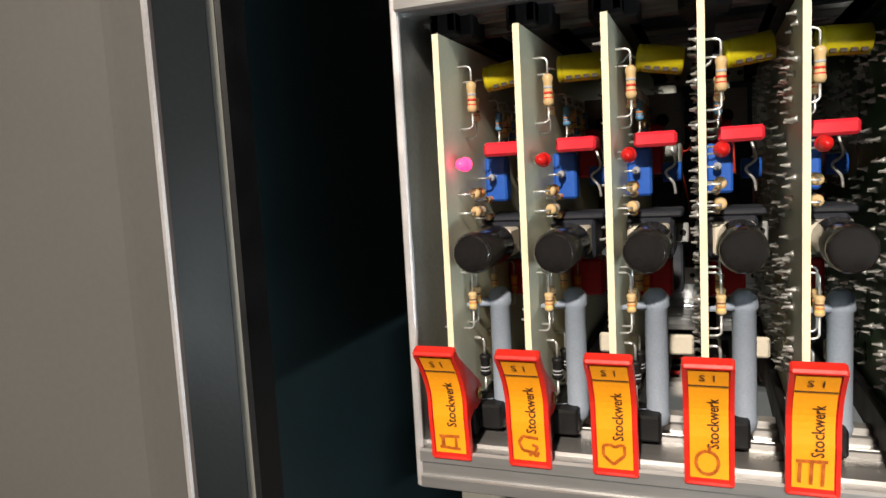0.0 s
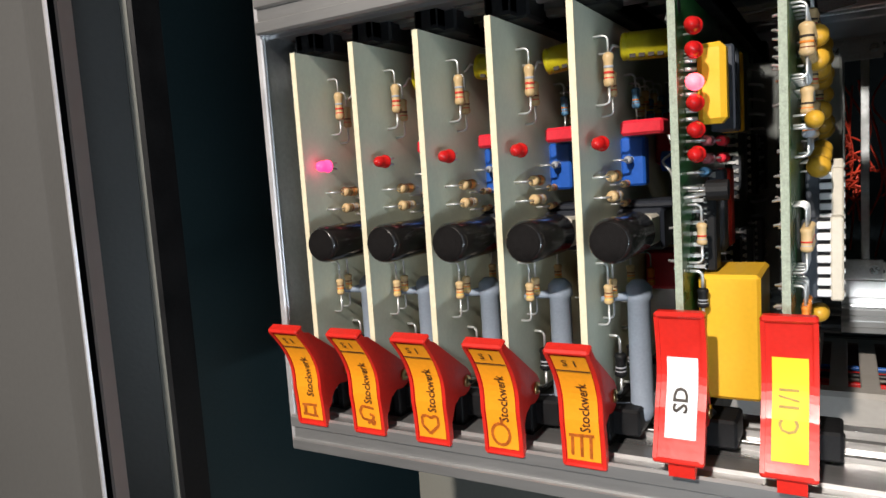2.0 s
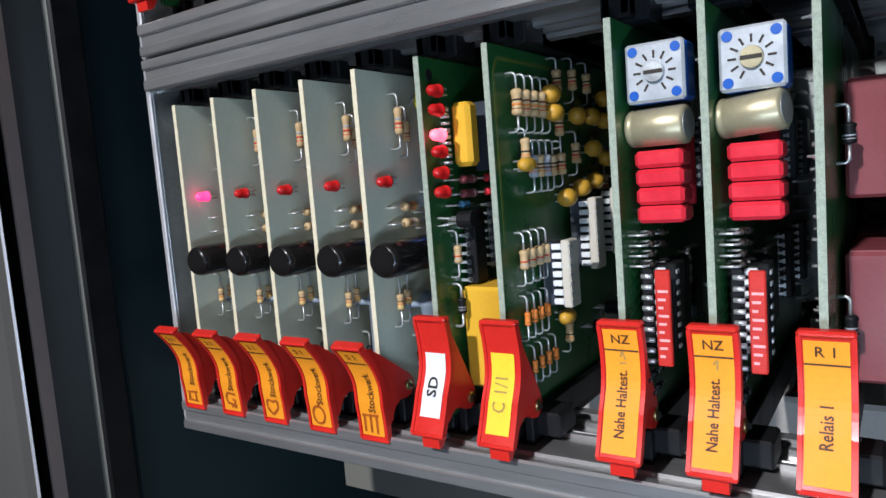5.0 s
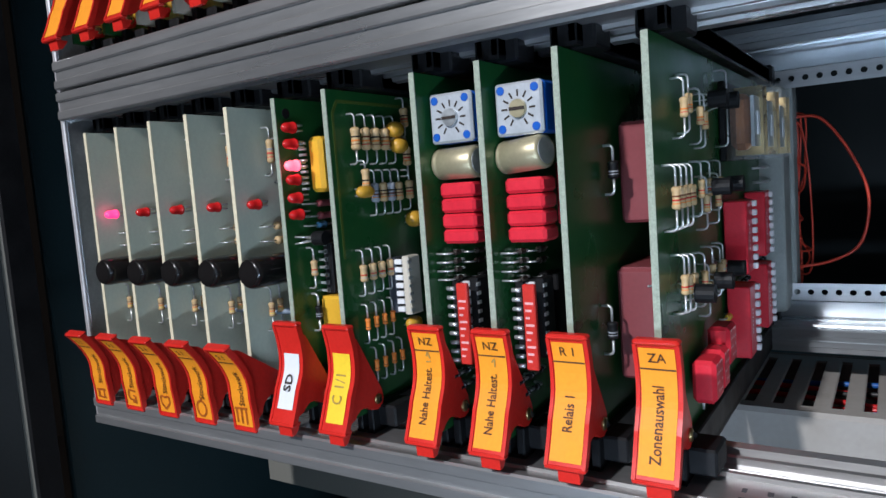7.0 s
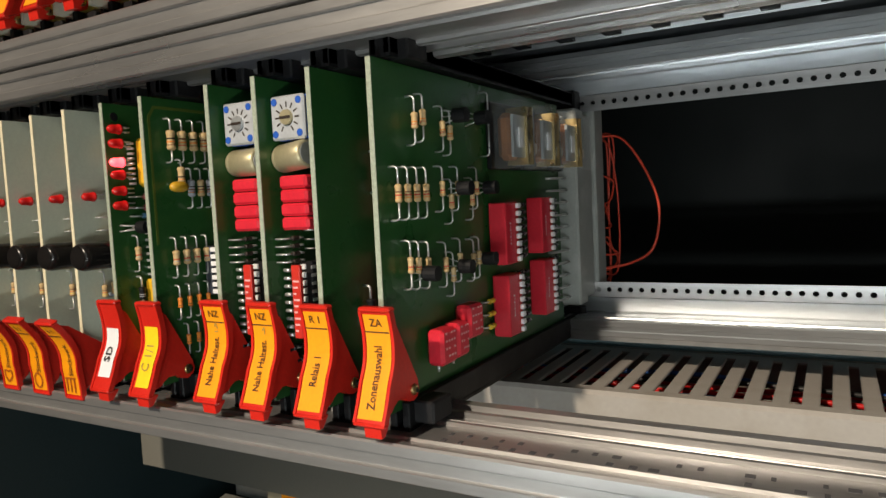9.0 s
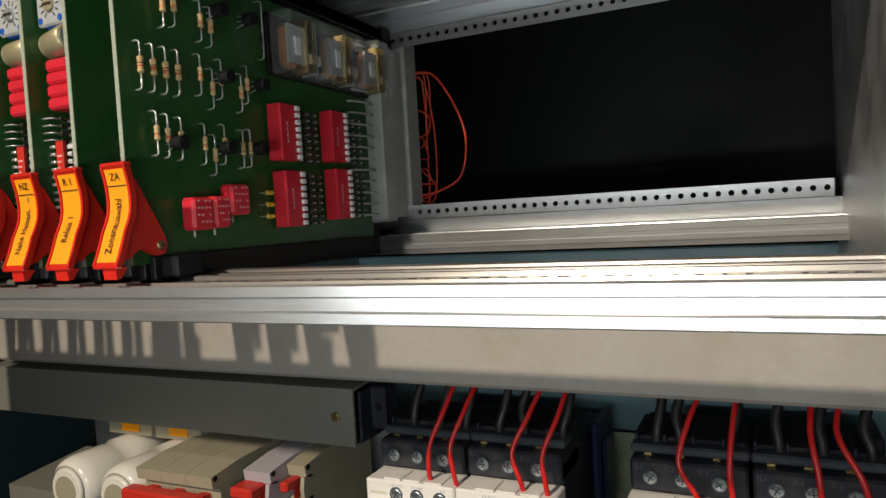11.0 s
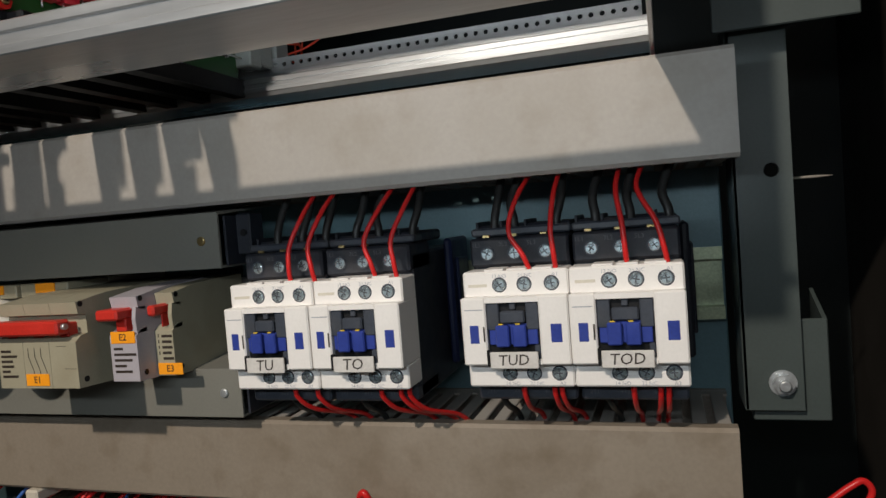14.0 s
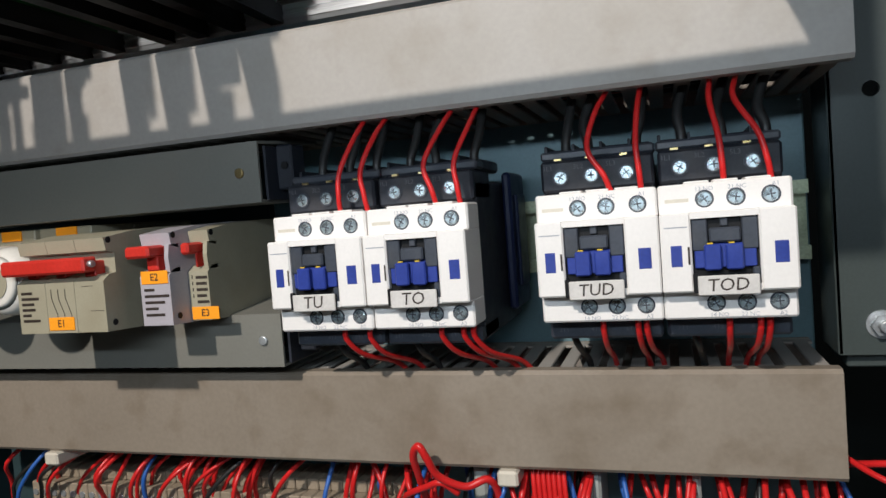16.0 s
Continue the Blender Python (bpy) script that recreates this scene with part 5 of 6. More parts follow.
# thin red wires behind the rack
q = random.Random(9)
for k in range(34):
    x = 0.2172 + 0.007 if k < 8 else q.choice(SX + [0.1030, 0.1238, 0.1552, 0.1752, 0.1962, 0.2172]) + 0.006
    z0, z1 = q.uniform(0.012, 0.094), q.uniform(0.012, 0.094)
    w = part("back_wire", Shape().tube(bend([(x, 0.1805, z0), (x + q.uniform(0, 0.008), 0.188, z0 + q.uniform(-.006, .006)), (x + q.uniform(0.002, 0.011), 0.192, (z0 + z1) / 2), (x + q.uniform(0, 0.008), 0.188, z1), (x, 0.1805, z1)]), 0.00045, REDTHIN, 6))
    tagged(w, "thin red wire looped between the sockets", "wire", "thin red wires")
w = part("back_wire", Shape().tube(bend([(0.226, 0.1805, 0.0875), (0.237, 0.1815, 0.0855), (0.2475, 0.182, 0.070), (0.2535, 0.182, 0.052), (0.2505, 0.182, 0.033), (0.240, 0.181, 0.0255), (0.226, 0.1805, 0.0225)], 8), 0.00065, REDTHIN, 6))
tagged(w, "thin red wire hanging in a long loop", "wire", "thin red wires")
# wires in the duct, seen through its slots
for k in range(10):
    z, y = q.uniform(-0.032, -0.027), 0.125 + k * 0.0055
    w = part("duct_wire", Shape().tube(bend([(-0.02 + i * 0.0585, y + q.uniform(-.004, .004), z + q.uniform(-.003, .003)) for i in range(9)], 5), 0.0012, [REDW, REDW, BLACKW, REDW, BLUEW][k % 5], 6))
    tagged(w, ["red insulated wire lying in the duct", "red insulated wire lying in the duct", "black insulated wire lying in the duct", "red insulated wire lying in the duct", "blue insulated wire lying in the duct"][k % 5], "wire", "wires in the upper duct")

for k in range(24):
    z, y = q.uniform(-0.054, -0.040), 0.122 + k * 0.0028
    m, lab = [(BLACKW, "black insulated wire deep in the duct"), (REDW, "red insulated wire deep in the duct"), (BLACKW, "black insulated wire deep in the duct")][k % 3]
    w = part("duct_wire", Shape().tube(bend([(-0.02 + i * 0.0585, y + q.uniform(-.003, .003), z + q.uniform(-.003, .003)) for i in range(9)], 4), 0.0017, m, 6))
    tagged(w, lab, "wire", "wires in the upper duct")

# empty slot: bare socket frame with wiring behind it
ef = thing("socket_frame", "bare steel socket frame in an empty slot", "socket frame", (0.1365, 0.1645, 0.0))
for x in (-0.0040, 0.0045):
    part("upright_bar", Shape().box(x - 0.0015, x + 0.0015, -0.0008, 0.0, 0.019, 0.097, STEEL, 0.0002), ef)
for z in (0.0115, 0.0965):
    part("end_plate", Shape().box(-0.0085, 0.0105, -0.0012, 0.0, z, z + 0.0080, STEEL, 0.0003), ef)
    for x in (-0.0055, 0.0075):
        part("screw", Shape().cyl((x, -0.0012, z + 0.004), (x, -0.0024, z + 0.004), 0.0018, SCREW, 12), ef)
for k in range(30):
    x, z0, z1 = q.uniform(0.128, 0.150), q.uniform(0.012, 0.060), q.uniform(0.050, 0.098)
    w = part("back_wire", Shape().tube(bend([(x, 0.1830, z0), (x + q.uniform(-.008, .008), 0.188 + q.uniform(0, .006), z0 + (z1 - z0) * .3), (x + q.uniform(-.008, .008), 0.188 + q.uniform(0, .006), z0 + (z1 - z0) * .65), (x + q.uniform(-.006, .006), 0.1830, z1)]), 0.00045, REDTHIN, 6))
    tagged(w, "thin red wire behind the empty slot", "wire", "thin red wires")

# ---------- cards of the upper rack: lower ends of the left ones show, the rest are added unseen to block light ---
for k in range(20):
    x = 0.0005 + k * 0.02032
    c = thing("circuit_card", "yellow-green circuit card in the rack above, red handle", "circuit card", (x, 0, 0.1322), "cards in the upper rack")
    part("board", Shape().box(-0.0008, FACE, 0.0, 0.150, 0.0015, 0.1000, FR2 if k > 1 else FR4), c)
    handle(c, "stock", "", "", 0.004)
    # block added between the boards so that lamp light does not pass down
    block("relay", c, 0.0010, 0.0186, 0.0500, 0.0800, 0.0110, 0.0960, SLATE, 0.0008, "tall dark block added to stop light through the rack")
    drop(c, 0.012, 0.010, 0.0024)
    block("box_capacitor", c, 0.001, 0.009, 0.020, 0.036, 0.006, 0.018, CAPYEL, 0.0008, "yellow box capacitor")
    guides(x, 0.1322)


# ---------- contactors ----------
rail = thing("din_rail", "yellow-chromated steel mounting rail behind the contactors", "rail", (0.33, 0.196, -0.116))
part("hat_profile", Shape().prism([(-0.0115, 0.0175), (-0.0105, 0.0175), (-0.0105, 0.0125), (-0.0030, 0.0125), (-0.0030, -0.0125), (-0.0105, -0.0125), (-0.0105, -0.0175), (-0.0115, -0.0175), (-0.0115, -0.0115), (-0.0042, -0.0115), (-0.0042, 0.0115), (-0.0115, 0.0115)][::-1], 0, -0.108, 0.1175, CHROMATE), rail)


def cross_screw(parent, x, y, z, r=0.0027, name="terminal_screw"):
    def build():
        s = Shape().lathe((0, 0.0012, 0), (0, -0.0006, 0), [(0, r), (0.6, r), (1, r * .8)], SCREW, 16)
        # dark ring painted for the shade of the recess around the head
        s.lathe((0, 0.0004, 0), (0, -0.00012, 0), [(0, r * 1.14), (1, r * 1.14)], SLATE, 16)
        s.box(-r * .5, r * .5, -0.00066, -0.0005, -0.00022, 0.00022, SLATE).box(-0.00022, 0.00022, -0.00067, -0.0005, -r * .5, r * .5, SLATE)
        return s.mesh("terminal_screw")
    return part(name, once(("cross", r), build), parent, at=(x, y, z), turn=(0, 40 * math.sin(x * 4000), 0))


def contactor(x0, w, y, text, label):
    """Contactor with its left edge at x0 and its white face at y; heights are of the place."""
    c = thing("contactor", label, "contactor", (x0, y, -0.1450), "four contactors in a row")
    k = w / 0.0425
    b = Shape().box(0.0006, w - 0.0006, 0.0155, 0.088, -0.0085, 0.0560, DUSTY, 0.0012)
    base = part("base", b, c, "dusty black base with terminals")
    part("terminal_housing", Shape().box(0.0006, w - 0.0006, 0.0125, 0.040, 0.0480, 0.0600, DUSTY, 0.0010), c, "dusty black upper terminal housing")
    part("top_ledge", Shape().box(0.0010, w - 0.0010, 0.0250, 0.060, 0.0600, 0.0650, DUSTY, 0.0010), c)
    part("lower_housing", Shape().box(0.0006, w - 0.0006, 0.0105, 0.040, -0.0080, -0.0012, SLATE, 0.0010), c, "dark slate lower terminal housing")
    rib = Shape().box(0, 0.0012, 0.0235, 0.050, 0.0600, 0.0668, DUSTY, 0.0003).mesh("rib")
    for i in range(4):
        part("rib", rib, c, at=(w * (0.02 + 0.25 * i), 0, 0))
    for f in (0.19, 0.46, 0.76):
        cross_screw(base, w * f, 0.0120, 0.0535, 0.0027)
    ink = Shape()
    for f, t in ((0.08, "1L1"), (0.35, "3L2"), (0.63, "5L3")):
        write(ink, t, 0.0026, lambda u, q: (w * f + u, 0.01235, 0.0572 + q), FAINT)
    for f, t in ((0.14, "2T1"), (0.42, "4T2"), (0.72, "6T3")):
        write(ink, t, 0.0024, lambda u, q: (w * f + u, 0.01035, -0.0045 + q), FAINT)
    part("lettering", ink, base)
    strip = Shape().box(0.0, w, 0.018, 0.030, 0.0605, 0.0640, SLATE, 0.0008)
    for f in (0.12, 0.40, 0.70):
        strip.box(w * f, w * f + 0.0030, 0.0174, 0.0185, 0.0600, 0.0612, BRASS, 0.0002)
    part("link_strip", strip, c, "dark slate link strip with brass contacts")
    # white cap in three tiers
    part("upper_tier", Shape().box(0, w, 0.0, 0.0160, 0.0365, 0.0470, CONTW, 0.0007), c)
    part("lower_tier", Shape().box(0, w, 0.0, 0.0160, 0.0, 0.0105, CONTW, 0.0007), c)
    cap = Shape()
    x1, x2 = 0.0100 * k, 0.0310 * k
    z1, z2 = 0.0125, 0.0350
    cap.box(0.0, x1, -0.0060, 0.0160, 0.0101, 0.0372, CONTW, 0.0006)
    cap.box(x2, w, -0.0060, 0.0160, 0.0101, 0.0372, CONTW, 0.0006)
    cap.box(x1 - 0.0002, x2 + 0.0002, -0.0058, 0.0160, 0.0102, z1, CONTW)
    cap.box(x1 - 0.0002, x2 + 0.0002, -0.0058, 0.0160, z2, 0.0370, CONTW)
    for f in (0.30, 0.52, 0.76):
        part("terminal_ridge", Shape().box(w * f - 0.004, w * f + 0.004, 0.0010, 0.0120, 0.0470, 0.0478, CONTW, 0.0002), c)
    cp = part("cap", cap, c, "white plastic front cap")
    win = Shape().box(x1, x2, -0.0030, 0.0140, z1, z2, BLACK)
    win.box(x1 + 0.0002, x1 + 0.0052, -0.0052, -0.0030, z1 + 0.0115, z2 - 0.0003, SLATE, 0.0004)
    win.box(x2 - 0.0052, x2 - 0.0002, -0.0052, -0.0030, z1 + 0.0115, z2 - 0.0003, SLATE, 0.0004)
    win.box(x1 + 0.0056, x2 - 0.0056, -0.0062, -0.0030, z1 + 0.0142, z2 - 0.0034, SLATE, 0.0006)
    win.box((x1 + x2) / 2 - 0.0012, (x1 + x2) / 2 + 0.0012, -0.0045, -0.003, z2 - 0.0030, z2 - 0.0003, SLATE, 0.0003)
    win.box(x2 - 0.0024, x2 - 0.0002, -0.0056, -0.0030, z1 - 0.0010, z1 + 0.0055, SLATE, 0.0004)
    part("window", win, c, "dark recessed window")
    arm = Shape().box(x1 + 0.0008, x2 - 0.0010, -0.0048, -0.0030, z1 + 0.0056, z1 + 0.0138, NAVY, 0.0003)
    xm = (x1 + x2) / 2 - 0.0006
    for q in (xm - 0.0062, xm + 0.0006):
        arm.box(q, q + 0.0054, -0.0072, -0.0046, z1 + 0.0050, z1 + 0.0136, NAVY, 0.0005)
        arm.box(q + 0.0010, q + 0.0030, -0.0060, -0.0050, z1 + 0.0136, z1 + 0.0141, BYEL, 0.0002)
    part("armature", arm, c, "dark blue armature tongue")
    part("side_latch", Shape().box(0.0030 * k, 0.0070 * k, -0.00612, -0.0050, 0.0188, 0.0264, NAVY, 0.0003), c, "dark blue side latch")
    part("side_latch", Shape().box(0.0352 * k, 0.0398 * k, -0.00612, -0.0050, 0.0188, 0.0264, NAVY, 0.0003), c, "dark blue side latch")
    part("slit", Shape().box(0.0086 * k, 0.0093 * k, -0.00608, -0.0058, 0.0196, 0.0256, INK), c)
    for f in (0.355, 0.59, 0.845):
        cross_screw(cp, w * f, 0.0, 0.0415)
    for f in (0.40, 0.63, 0.865):
        cross_screw(cp, w * f, 0.0, 0.0056)
    tag = part("label", Shape().box(0.0112 * k, 0.0302 * k, -0.0082, -0.0072, 0.0092, 0.0158, LABELW, 0.0003), c, "white label with handwriting")
    part("label_holder", Shape().box(0.0098 * k, 0.0116 * k, -0.0076, -0.0058, 0.0100, 0.0166, BLACK, 0.0003).box(0.0125 * k, 0.0300 * k, -0.0072, -0.0058, 0.0104, 0.0156, BLACK), c)
    ink = Shape()
    write(ink, text, 0.0066 if len(text) < 3 else 0.0060, lambda u, q: (0.0207 * k + u + 0.10 * q, -0.00824, 0.0125 + q + 0.02 * u), INK, False, 0.00003)
    part("handwriting", ink, tag)
    ink = Shape()
    for f, t in ((0.355, "13 NO"), (0.60, "21 NC"), (0.88, "A1")):
        write(ink, t, 0.0021, lambda u, q: (w * f + u, -0.00004, 0.0449 + q), BGRY)
    for f, t in ((0.42, "14 NO"), (0.65, "22 NC"), (0.89, "A2")):
        write(ink, t, 0.0021, lambda u, q: (w * f + u, -0.00004, 0.0014 + q), BGRY)
    ink.box(0.0022, 0.0100, -0.00006, -0.00002, 0.0408, 0.0420, IVORY)
    ink.box(0.0014, 0.0088, -0.00606, -0.0060, 0.0322, 0.0326, BGRY)
    part("lettering", ink, cp)
    return c


UNITS = [(0.2352, 0.0411, 0.0958, "TU"), (0.2766, 0.0411, 0.0963, "TO"), (0.3425, 0.0427, 0.1010, "TUD"), (0.3855, 0.0427, 0.1010, "TOD")]
for x0, w, y, t in UNITS:
    contactor(x0, w, y, t, f"white and black contactor with handwritten {t} label")
for x0, y in ((0.3182, 0.118), (0.4284, 0.125)):
    s = thing("side_block", "dark navy plastic block on the side of a contactor", "contact block", (x0, y, -0.1450))
    part("body", Shape().box(0.0, 0.0040, 0.036, 0.066, -0.002, 0.0600, NAVYDARK if x0 < 0.4 else DUSTY, 0.0012), s)
    part("latch", Shape().box(0.0040, 0.0056, 0.042, 0.060, 0.008, 0.050, NAVYDARK if x0 < 0.4 else DUSTY, 0.0006), s)


def wire(pts, r, material, label, group, n=6):
    w = part("wire", Shape().tube(bend(pts, n), r, material, 8))
    return tagged(w, label, "wire", group)


RED, BLK = "red insulated wire bent down to a contactor", "black insulated wire behind the red ones"
TOPS = [  # red wires: x at the terminal, bow, x at the duct
    (0.2640, 0.0010, 0.2700, 0), (0.2758, -0.0016, 0.2800, 0), (0.3045, -0.0040, 0.3085, 1), (0.3140, -0.0012, 0.3190, 1),
    (0.3695, -0.0075, 0.3690, 2), (0.3800, -0.0010, 0.3815, 2), (0.4075, -0.0010, 0.4060, 3), (0.4225, -0.0035, 0.4150, 3)]
for xa, bow, xb, u in TOPS:
    y = UNITS[u][2]
    wire([(xa, y + 0.0045, -0.0985), (xa + bow * 0.3, y + 0.0030, -0.0920), (xa + bow, y + 0.0040, -0.0820), (xb + bow * .4 - .001, y + 0.0100, -0.0690), (xb, y + 0.0230, -0.0590), (xb + 0.001, y + 0.034, -0.050)], 0.00105, REDW, RED, "red wires above the contactors")
for u, fs in ((0, (0.30, 0.62, 0.92)), (1, (0.28, 0.55, 0.95)), (2, (0.22, 0.42, 0.85)), (3, (0.22, 0.55, 0.90))):
    x0, w, y, t = UNITS[u]
    for f in fs:
        x = x0 + w * f
        wire([(x, y + 0.024, -0.0840), (x, y + 0.024, -0.0780), (x + 0.002 * math.sin(x * 900), y + 0.027, -0.0700), (x + 0.003, y + 0.034, -0.0560), (x + 0.003, y + 0.040, -0.048)], 0.0019, BLACKW, BLK, "black wires above the contactors")
LOWS = [(0.2605, 0.010, 0), (0.2715, 0.008, 0), (0.3020, 0.010, 1), (0.3110, 0.011, 1), (0.3150, 0.012, 1), (0.3635, 0.001, 2), (0.3760, 0.002, 2), (0.3790, 0.004, 2), (0.4070, 0.001, 3), (0.4170, -0.002, 3), (0.4200, -0.001, 3)]
for x, dx, u in LOWS:
    y = UNITS[u][2]
    wire([(x, y + 0.0070, -0.1445), (x, y + 0.0075, -0.1500), (x + dx * .35, y + 0.016, -0.1580), (x + dx, y + 0.036, -0.1660), (x + dx * 1.3, y + 0.046, -0.1760), (x + dx * 1.3, y + 0.05, -0.19)], 0.00110, REDW, "red insulated wire bent into the lower duct", "red wires below the contactors")
for x, u in ((0.2500, 0), (0.2850, 1), (0.3500, 2), (0.3950, 3)):
    y = UNITS[u][2]
    wire([(x, y + 0.020, -0.1520), (x + 0.002, y + 0.024, -0.1590), (x + 0.004, y + 0.038, -0.1680), (x + 0.005, y + 0.045, -0.185)], 0.0014, BLACKW, "black insulated wire bent into the lower duct", "black wires below the contactors")


# ---------- breakers and fuses ----------
def breaker(x0, x1, y, poles, kind, name, label):
    b = thing("circuit_breaker", label, "circuit breaker", (x0, y, -0.1400), "breakers on the rail")
    w, m = x1 - x0, LILAC if kind == "lilac" else CREAM
    prof = [(0.0, 0.0), (0.0, 0.0215), (0.0035, 0.0240), (0.0075, 0.0245), (0.0075, 0.0330), (0.0030, 0.0340), (0.0020, 0.0395), (0.0200, 0.0420), (0.0500, 0.0430), (0.085 - (y - 0.078), 0.0430), (0.085 - (y - 0.078), 0.0), (0.0400, -0.0020)]
    pw = w / poles
    for i in range(poles):
        part("pole", Shape().prism(prof, 0, i * pw + 0.0001, (i + 1) * pw - 0.0001, m), b)
        part("cheek", Shape().prism([(0.0010, 0.0225), (0.0075, 0.0225), (0.0075, 0.0345), (0.0015, 0.0345), (0.0005, 0.0290)], 0, (i + 1) * pw - 0.0022, (i + 1) * pw - 0.0001, m), b) if poles == 1 else None
    if poles > 1:
        part("toggle_bar", Shape().box(-0.0020, w - 0.0040, -0.0060, 0.0020, 0.0255, 0.0320, BRED, 0.0010).cyl((w - 0.0040, -0.0025, 0.0290), (w - 0.0020, -0.0025, 0.0290), 0.0014, STEEL, 12), b, "dark red toggle bar over three poles")
        for i in range(poles):
            part("toggle", Shape().box(i * pw + 0.004, i * pw + 0.010, 0.0020, 0.0090, 0.0235, 0.0300, BRED, 0.0006), b)
    else:
        part("toggle", Shape().box(0.0020 if kind != "lilac" else -0.0010, w - 0.0040, -0.0070, 0.0050, 0.0295, 0.0345, BRED, 0.0010).box(0.0050, w - 0.0045, -0.0010, 0.0075, 0.0235, 0.0300, BRED, 0.0006), b, "red toggle lever")
    for zz in (0.0035, 0.0385):
        part("rivet", Shape().cyl((w - 0.0001, 0.0045, zz), (w + 0.0002, 0.0045, zz), 0.0014, BLACK, 12), b, "black blind rivet")
    ox = {"E1": 0.0165, "E2": 0.0010, "E3": 0.0006}[name]
    oz = {"E1": 0.0012, "E2": 0.0180, "E3": 0.0004}[name]
    tag = part("label", Shape().box(ox, ox + 0.0138, -0.0004, 0.0, oz, oz + 0.0056, ORANGE, 0.0001), b, "orange paper label")
    ink = Shape()
    write(ink, name, 0.0044, lambda u, q: (ox + 0.0069 + u, -0.00046, oz + 0.0028 + q), INK, False, 0.00006)
    part("lettering", ink, tag)
    pr = Shape()
    q = random.Random(len(label))
    if poles > 1:
        for i in range(6):
            pr.box(0.0020, 0.0020 + q.uniform(0.004, 0.010), -0.00012, -0.00004, 0.0050 + i * 0.0024, 0.0062 + i * 0.0024, INK)
        for i in range(3):
            for z0, z1, u0, u1 in ((0.0150, 0.0190, 0, 0), (0.0080, 0.0150, 0.0026, 0), (0.0060, 0.0080, 0.0026, 0.0026)):
                a = pw + 0.0028 + i * 0.0038
                pr.put([(a + u1, -0.0001, z1), (a + u1 + 0.0004, -0.0001, z1), (a + u0 + 0.0004, -0.0001, z0), (a + u0, -0.0001, z0)], [(0, 1, 2, 3)], INK)
        pr.box(pw * 2 + 0.004, pw * 2 + 0.010, -0.0001, -0.00004, 0.0195, 0.0197, INK).box(pw * 2 + 0.008, pw * 3 - 0.001, -0.0001, -0.00004, 0.0090, 0.0092, INK)
    else:
        for i in range(5):
            a = w * (0.12 if kind == "lilac" else 0.36)
            pr.box(a, a + q.uniform(0.005, w - 0.0005 - a), -0.00012, -0.00004, (0.0040 if kind == "lilac" else 0.0075) + i * 0.0027, (0.0052 if kind == "lilac" else 0.0088) + i * 0.0027, INK)
        if kind != "lilac":
            for i in range(4):
                pr.box(0.0016, 0.0022, -0.0001, -0.00004, 0.0100 + i * 0.0028, 0.0116 + i * 0.0028, INK)
    part("print", pr, b, "worn black print")
    return b


breaker(0.1160, 0.1635, 0.078, 3, "cream", "E1", "cream three-pole breaker with red bar and orange label")
breaker(0.1705, 0.1860, 0.091, 1, "lilac", "E2", "lilac-white breaker with raised red lever and orange label")
breaker(0.1812 + 0.0050, 0.1965, 0.103, 1, "cream", "E3", "cream single breaker with red lever and orange label")
for x in (0.0665, 0.1025):
    f = thing("screw_fuse", "white porcelain screw fuse with an open centre", "fuse", (x, 0.118, -0.117), "porcelain fuses")
    sh = Shape().lathe((0, 0.03, 0), (0, -0.038, 0), [(0, 0.0165), (0.55, 0.0165), (0.60, 0.0148), (0.66, 0.0160), (0.90, 0.0158), (0.97, 0.0145), (1, 0.0120)], PORC, 32)
    part("cap", sh, f)
    ring = Shape()
    ring.lathe((0, -0.0380, 0), (0, -0.0395, 0), [(0, 0.0122), (1, 0.0100)], PORC, 28)
    part("rim", ring, f)
    part("sight_glass", Shape().cyl((0, -0.0396, 0), (0, -0.0399, 0), 0.0074, CREAM, 24), f, "yellowed fuse window")
    part("foot", Shape().box(-0.0165, 0.0165, 0.03, 0.078, -0.018, 0.024, CREAM, 0.001), f)
    part("label", Shape().box(-0.005, 0.008, 0.0005, 0.0012, 0.0185, 0.0235, ORANGE).box(-0.0165, 0.0165, 0.0012, 0.03, 0.0160, 0.0235, CREAM, 0.0006), f, "orange paper label")
part_rail = thing("din_rail", "zinc mounting rail behind the breakers", "rail", (0.09, 0.175, -0.118))
part("hat_profile", Shape().box(-0.125, 0.115, 0.0, 0.006, -0.0175, 0.0175, STEEL, 0.0005), part_rail)

# ---------- terminals and loose wires under the lower duct ----------
for k in range(34):
    t = thing("terminal_block", "ivory rail terminal block under the duct", "terminal", (0.030 + k * 0.0068, 0.150, -0.262), "row of terminals")
    part("body", Shape().box(-0.0032, 0.0032, 0.0, 0.03, 0.0, 0.024, TERMINAL, 0.0006).box(-0.0032, 0.0032, 0.008, 0.03, 0.024, 0.030, TERMINAL, 0.0006), t)
    part("screw", Shape().cyl((0, 0.0, 0.018), (0, -0.0008, 0.018), 0.0018, STEEL, 10), t)
q = random.Random(21)
KINDS = [(REDW, "red insulated wire under the lower duct"), (BLUEW, "blue insulated wire under the lower duct"), (BLACKW, "black insulated wire under the lower duct")]
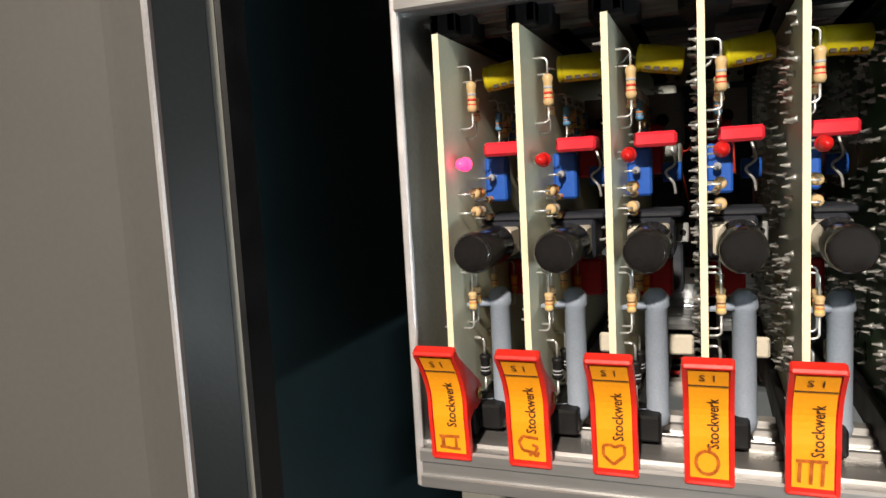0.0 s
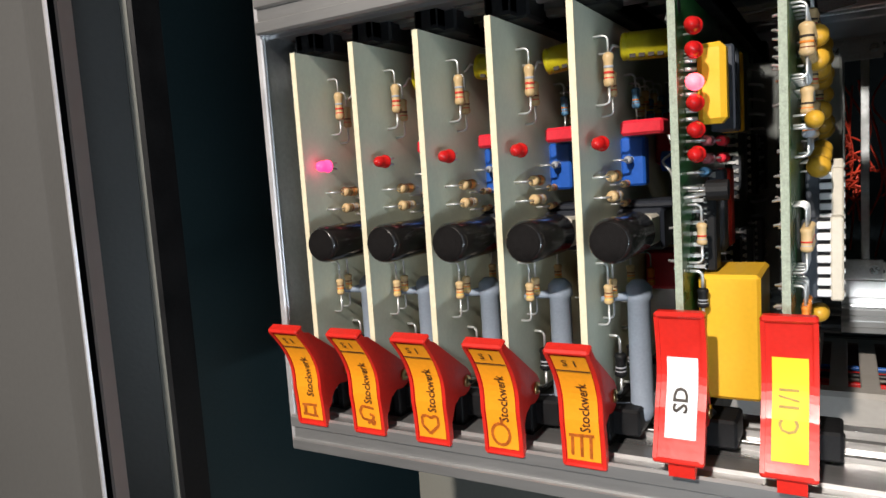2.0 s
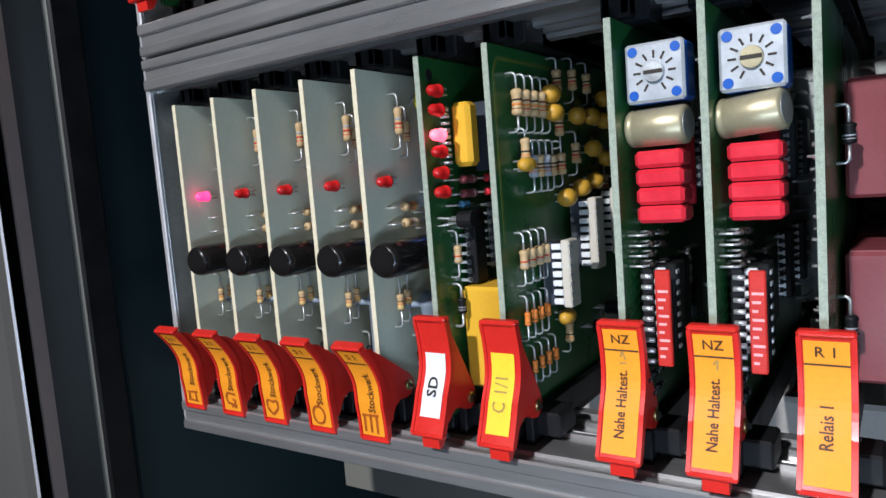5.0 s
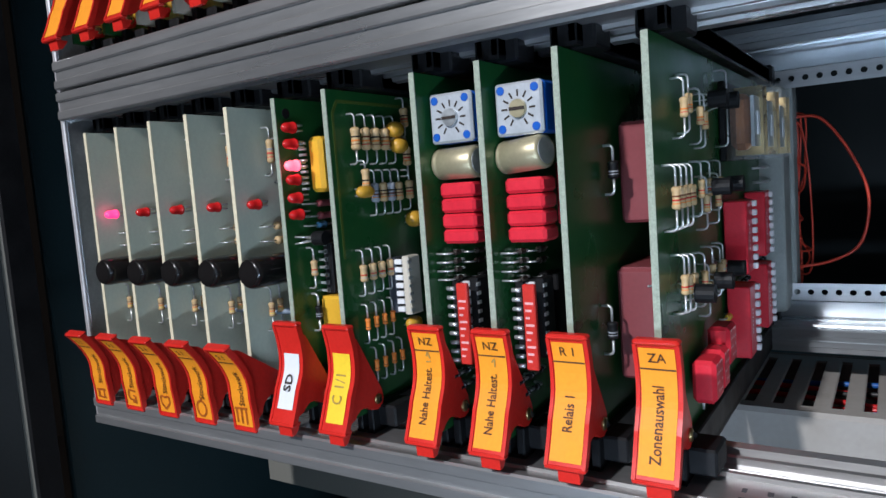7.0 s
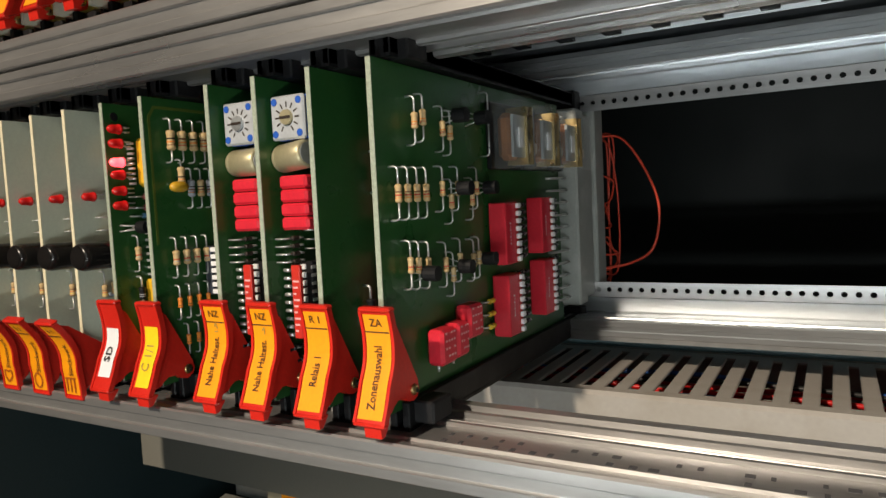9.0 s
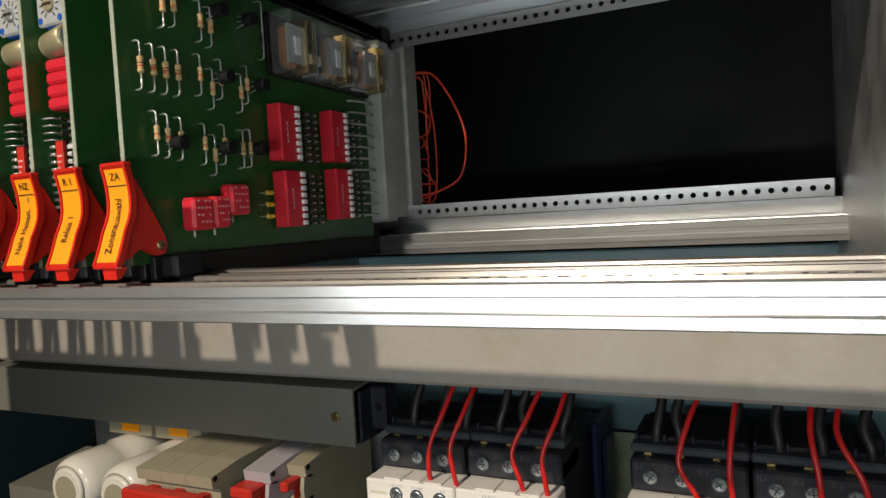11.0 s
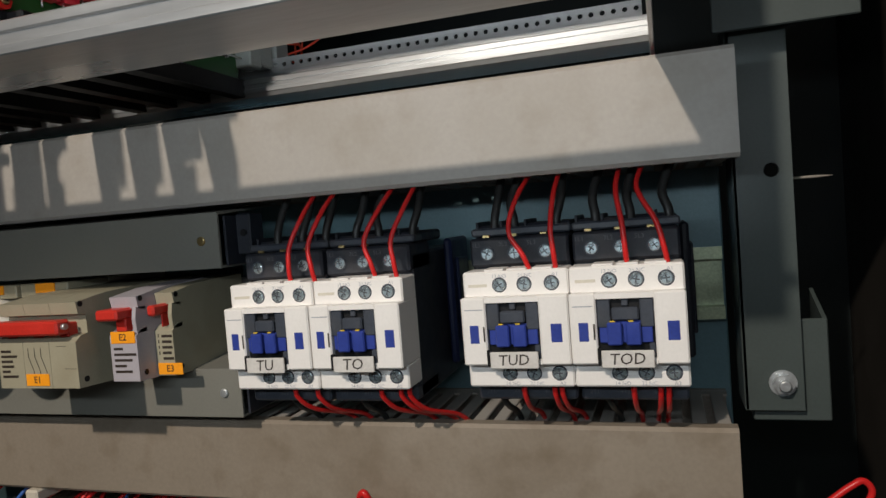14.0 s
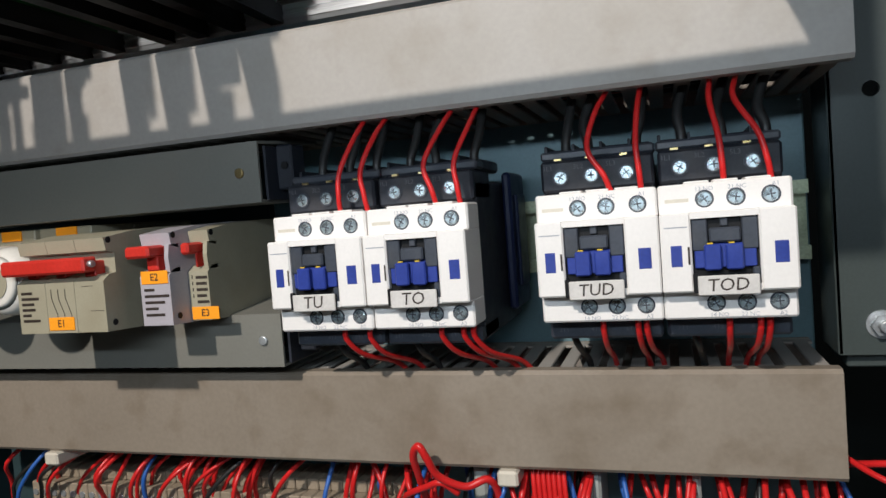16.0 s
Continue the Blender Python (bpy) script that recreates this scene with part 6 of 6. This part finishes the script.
for k in range(100):
    x = 0.02 + q.random() ** 0.8 * 0.43
    m, lab = KINDS[0] if q.random() < 0.72 else q.choice(KINDS[1:])
    dx = q.uniform(-0.034, -0.004) if x < 0.24 else q.uniform(-0.010, 0.010)
    y = q.uniform(0.136, 0.158)
    wire([(x, y + 0.012, -0.2040), (x + q.uniform(-.002, .002), y + 0.004, -0.2140), (x + dx * .5, y - q.uniform(0, 0.012), -0.2260), (x + dx, y - q.uniform(-0.004, 0.008), -0.2420), (x + dx * 1.2, y + 0.006, -0.2700)], q.uniform(0.0010, 0.0014), m, lab, "loose wires under the duct", 4)
for k in range(7):
    x = 0.327 + k * 0.0022
    wire([(x, 0.142, -0.205), (x, 0.136, -0.216), (x + 0.001, 0.134, -0.235), (x + 0.001, 0.138, -0.27)], 0.0011, REDW, "red insulated wire in a straight bundle", "straight red bundle", 4)
wire([(0.277, 0.140, -0.235), (0.2790, 0.124, -0.214), (0.2800, 0.117, -0.2030), (0.2838, 0.114, -0.1975), (0.2868, 0.1150, -0.2030), (0.2900, 0.1190, -0.2120), (0.3000, 0.124, -0.2180), (0.3090, 0.128, -0.2160), (0.3120, 0.134, -0.226), (0.312, 0.14, -0.25)], 0.0017, REDW, "thick red wire looped up in front of the duct", "thick red loops", 8)
wire([(0.262, 0.150, -0.240), (0.270, 0.130, -0.226), (0.282, 0.124, -0.219), (0.290, 0.122, -0.216), (0.296, 0.126, -0.222)], 0.0015, REDW, "thick red wire looped up in front of the duct", "thick red loops", 8)
wire([(0.446, 0.150, -0.2120), (0.4560, 0.134, -0.2060), (0.4700, 0.128, -0.2020), (0.4840, 0.128, -0.1915), (0.4895, 0.129, -0.1890), (0.4925, 0.130, -0.1940), (0.4870, 0.130, -0.2020), (0.4720, 0.131, -0.2100), (0.4660, 0.132, -0.2220), (0.470, 0.134, -0.25)], 0.00135, REDW, "red wire in a wide loop beside the duct", "thick red loops", 8)
wire([(0.446, 0.140, -0.2050), (0.456, 0.128, -0.2090), (0.470, 0.122, -0.2130), (0.490, 0.118, -0.2100), (0.51, 0.12, -0.208)], 0.0012, REDW, "red wire in a wide loop beside the duct", "thick red loops", 8)
for x in (0.302, 0.352, 0.392):
    t = thing("end_clamp", "pale grey plastic end clamp under the duct", "clamp", (x, 0.140, -0.245))
    part("body", Shape().box(-0.003, 0.003, 0.0, 0.03, 0.0, 0.030, CONN, 0.0012), t)
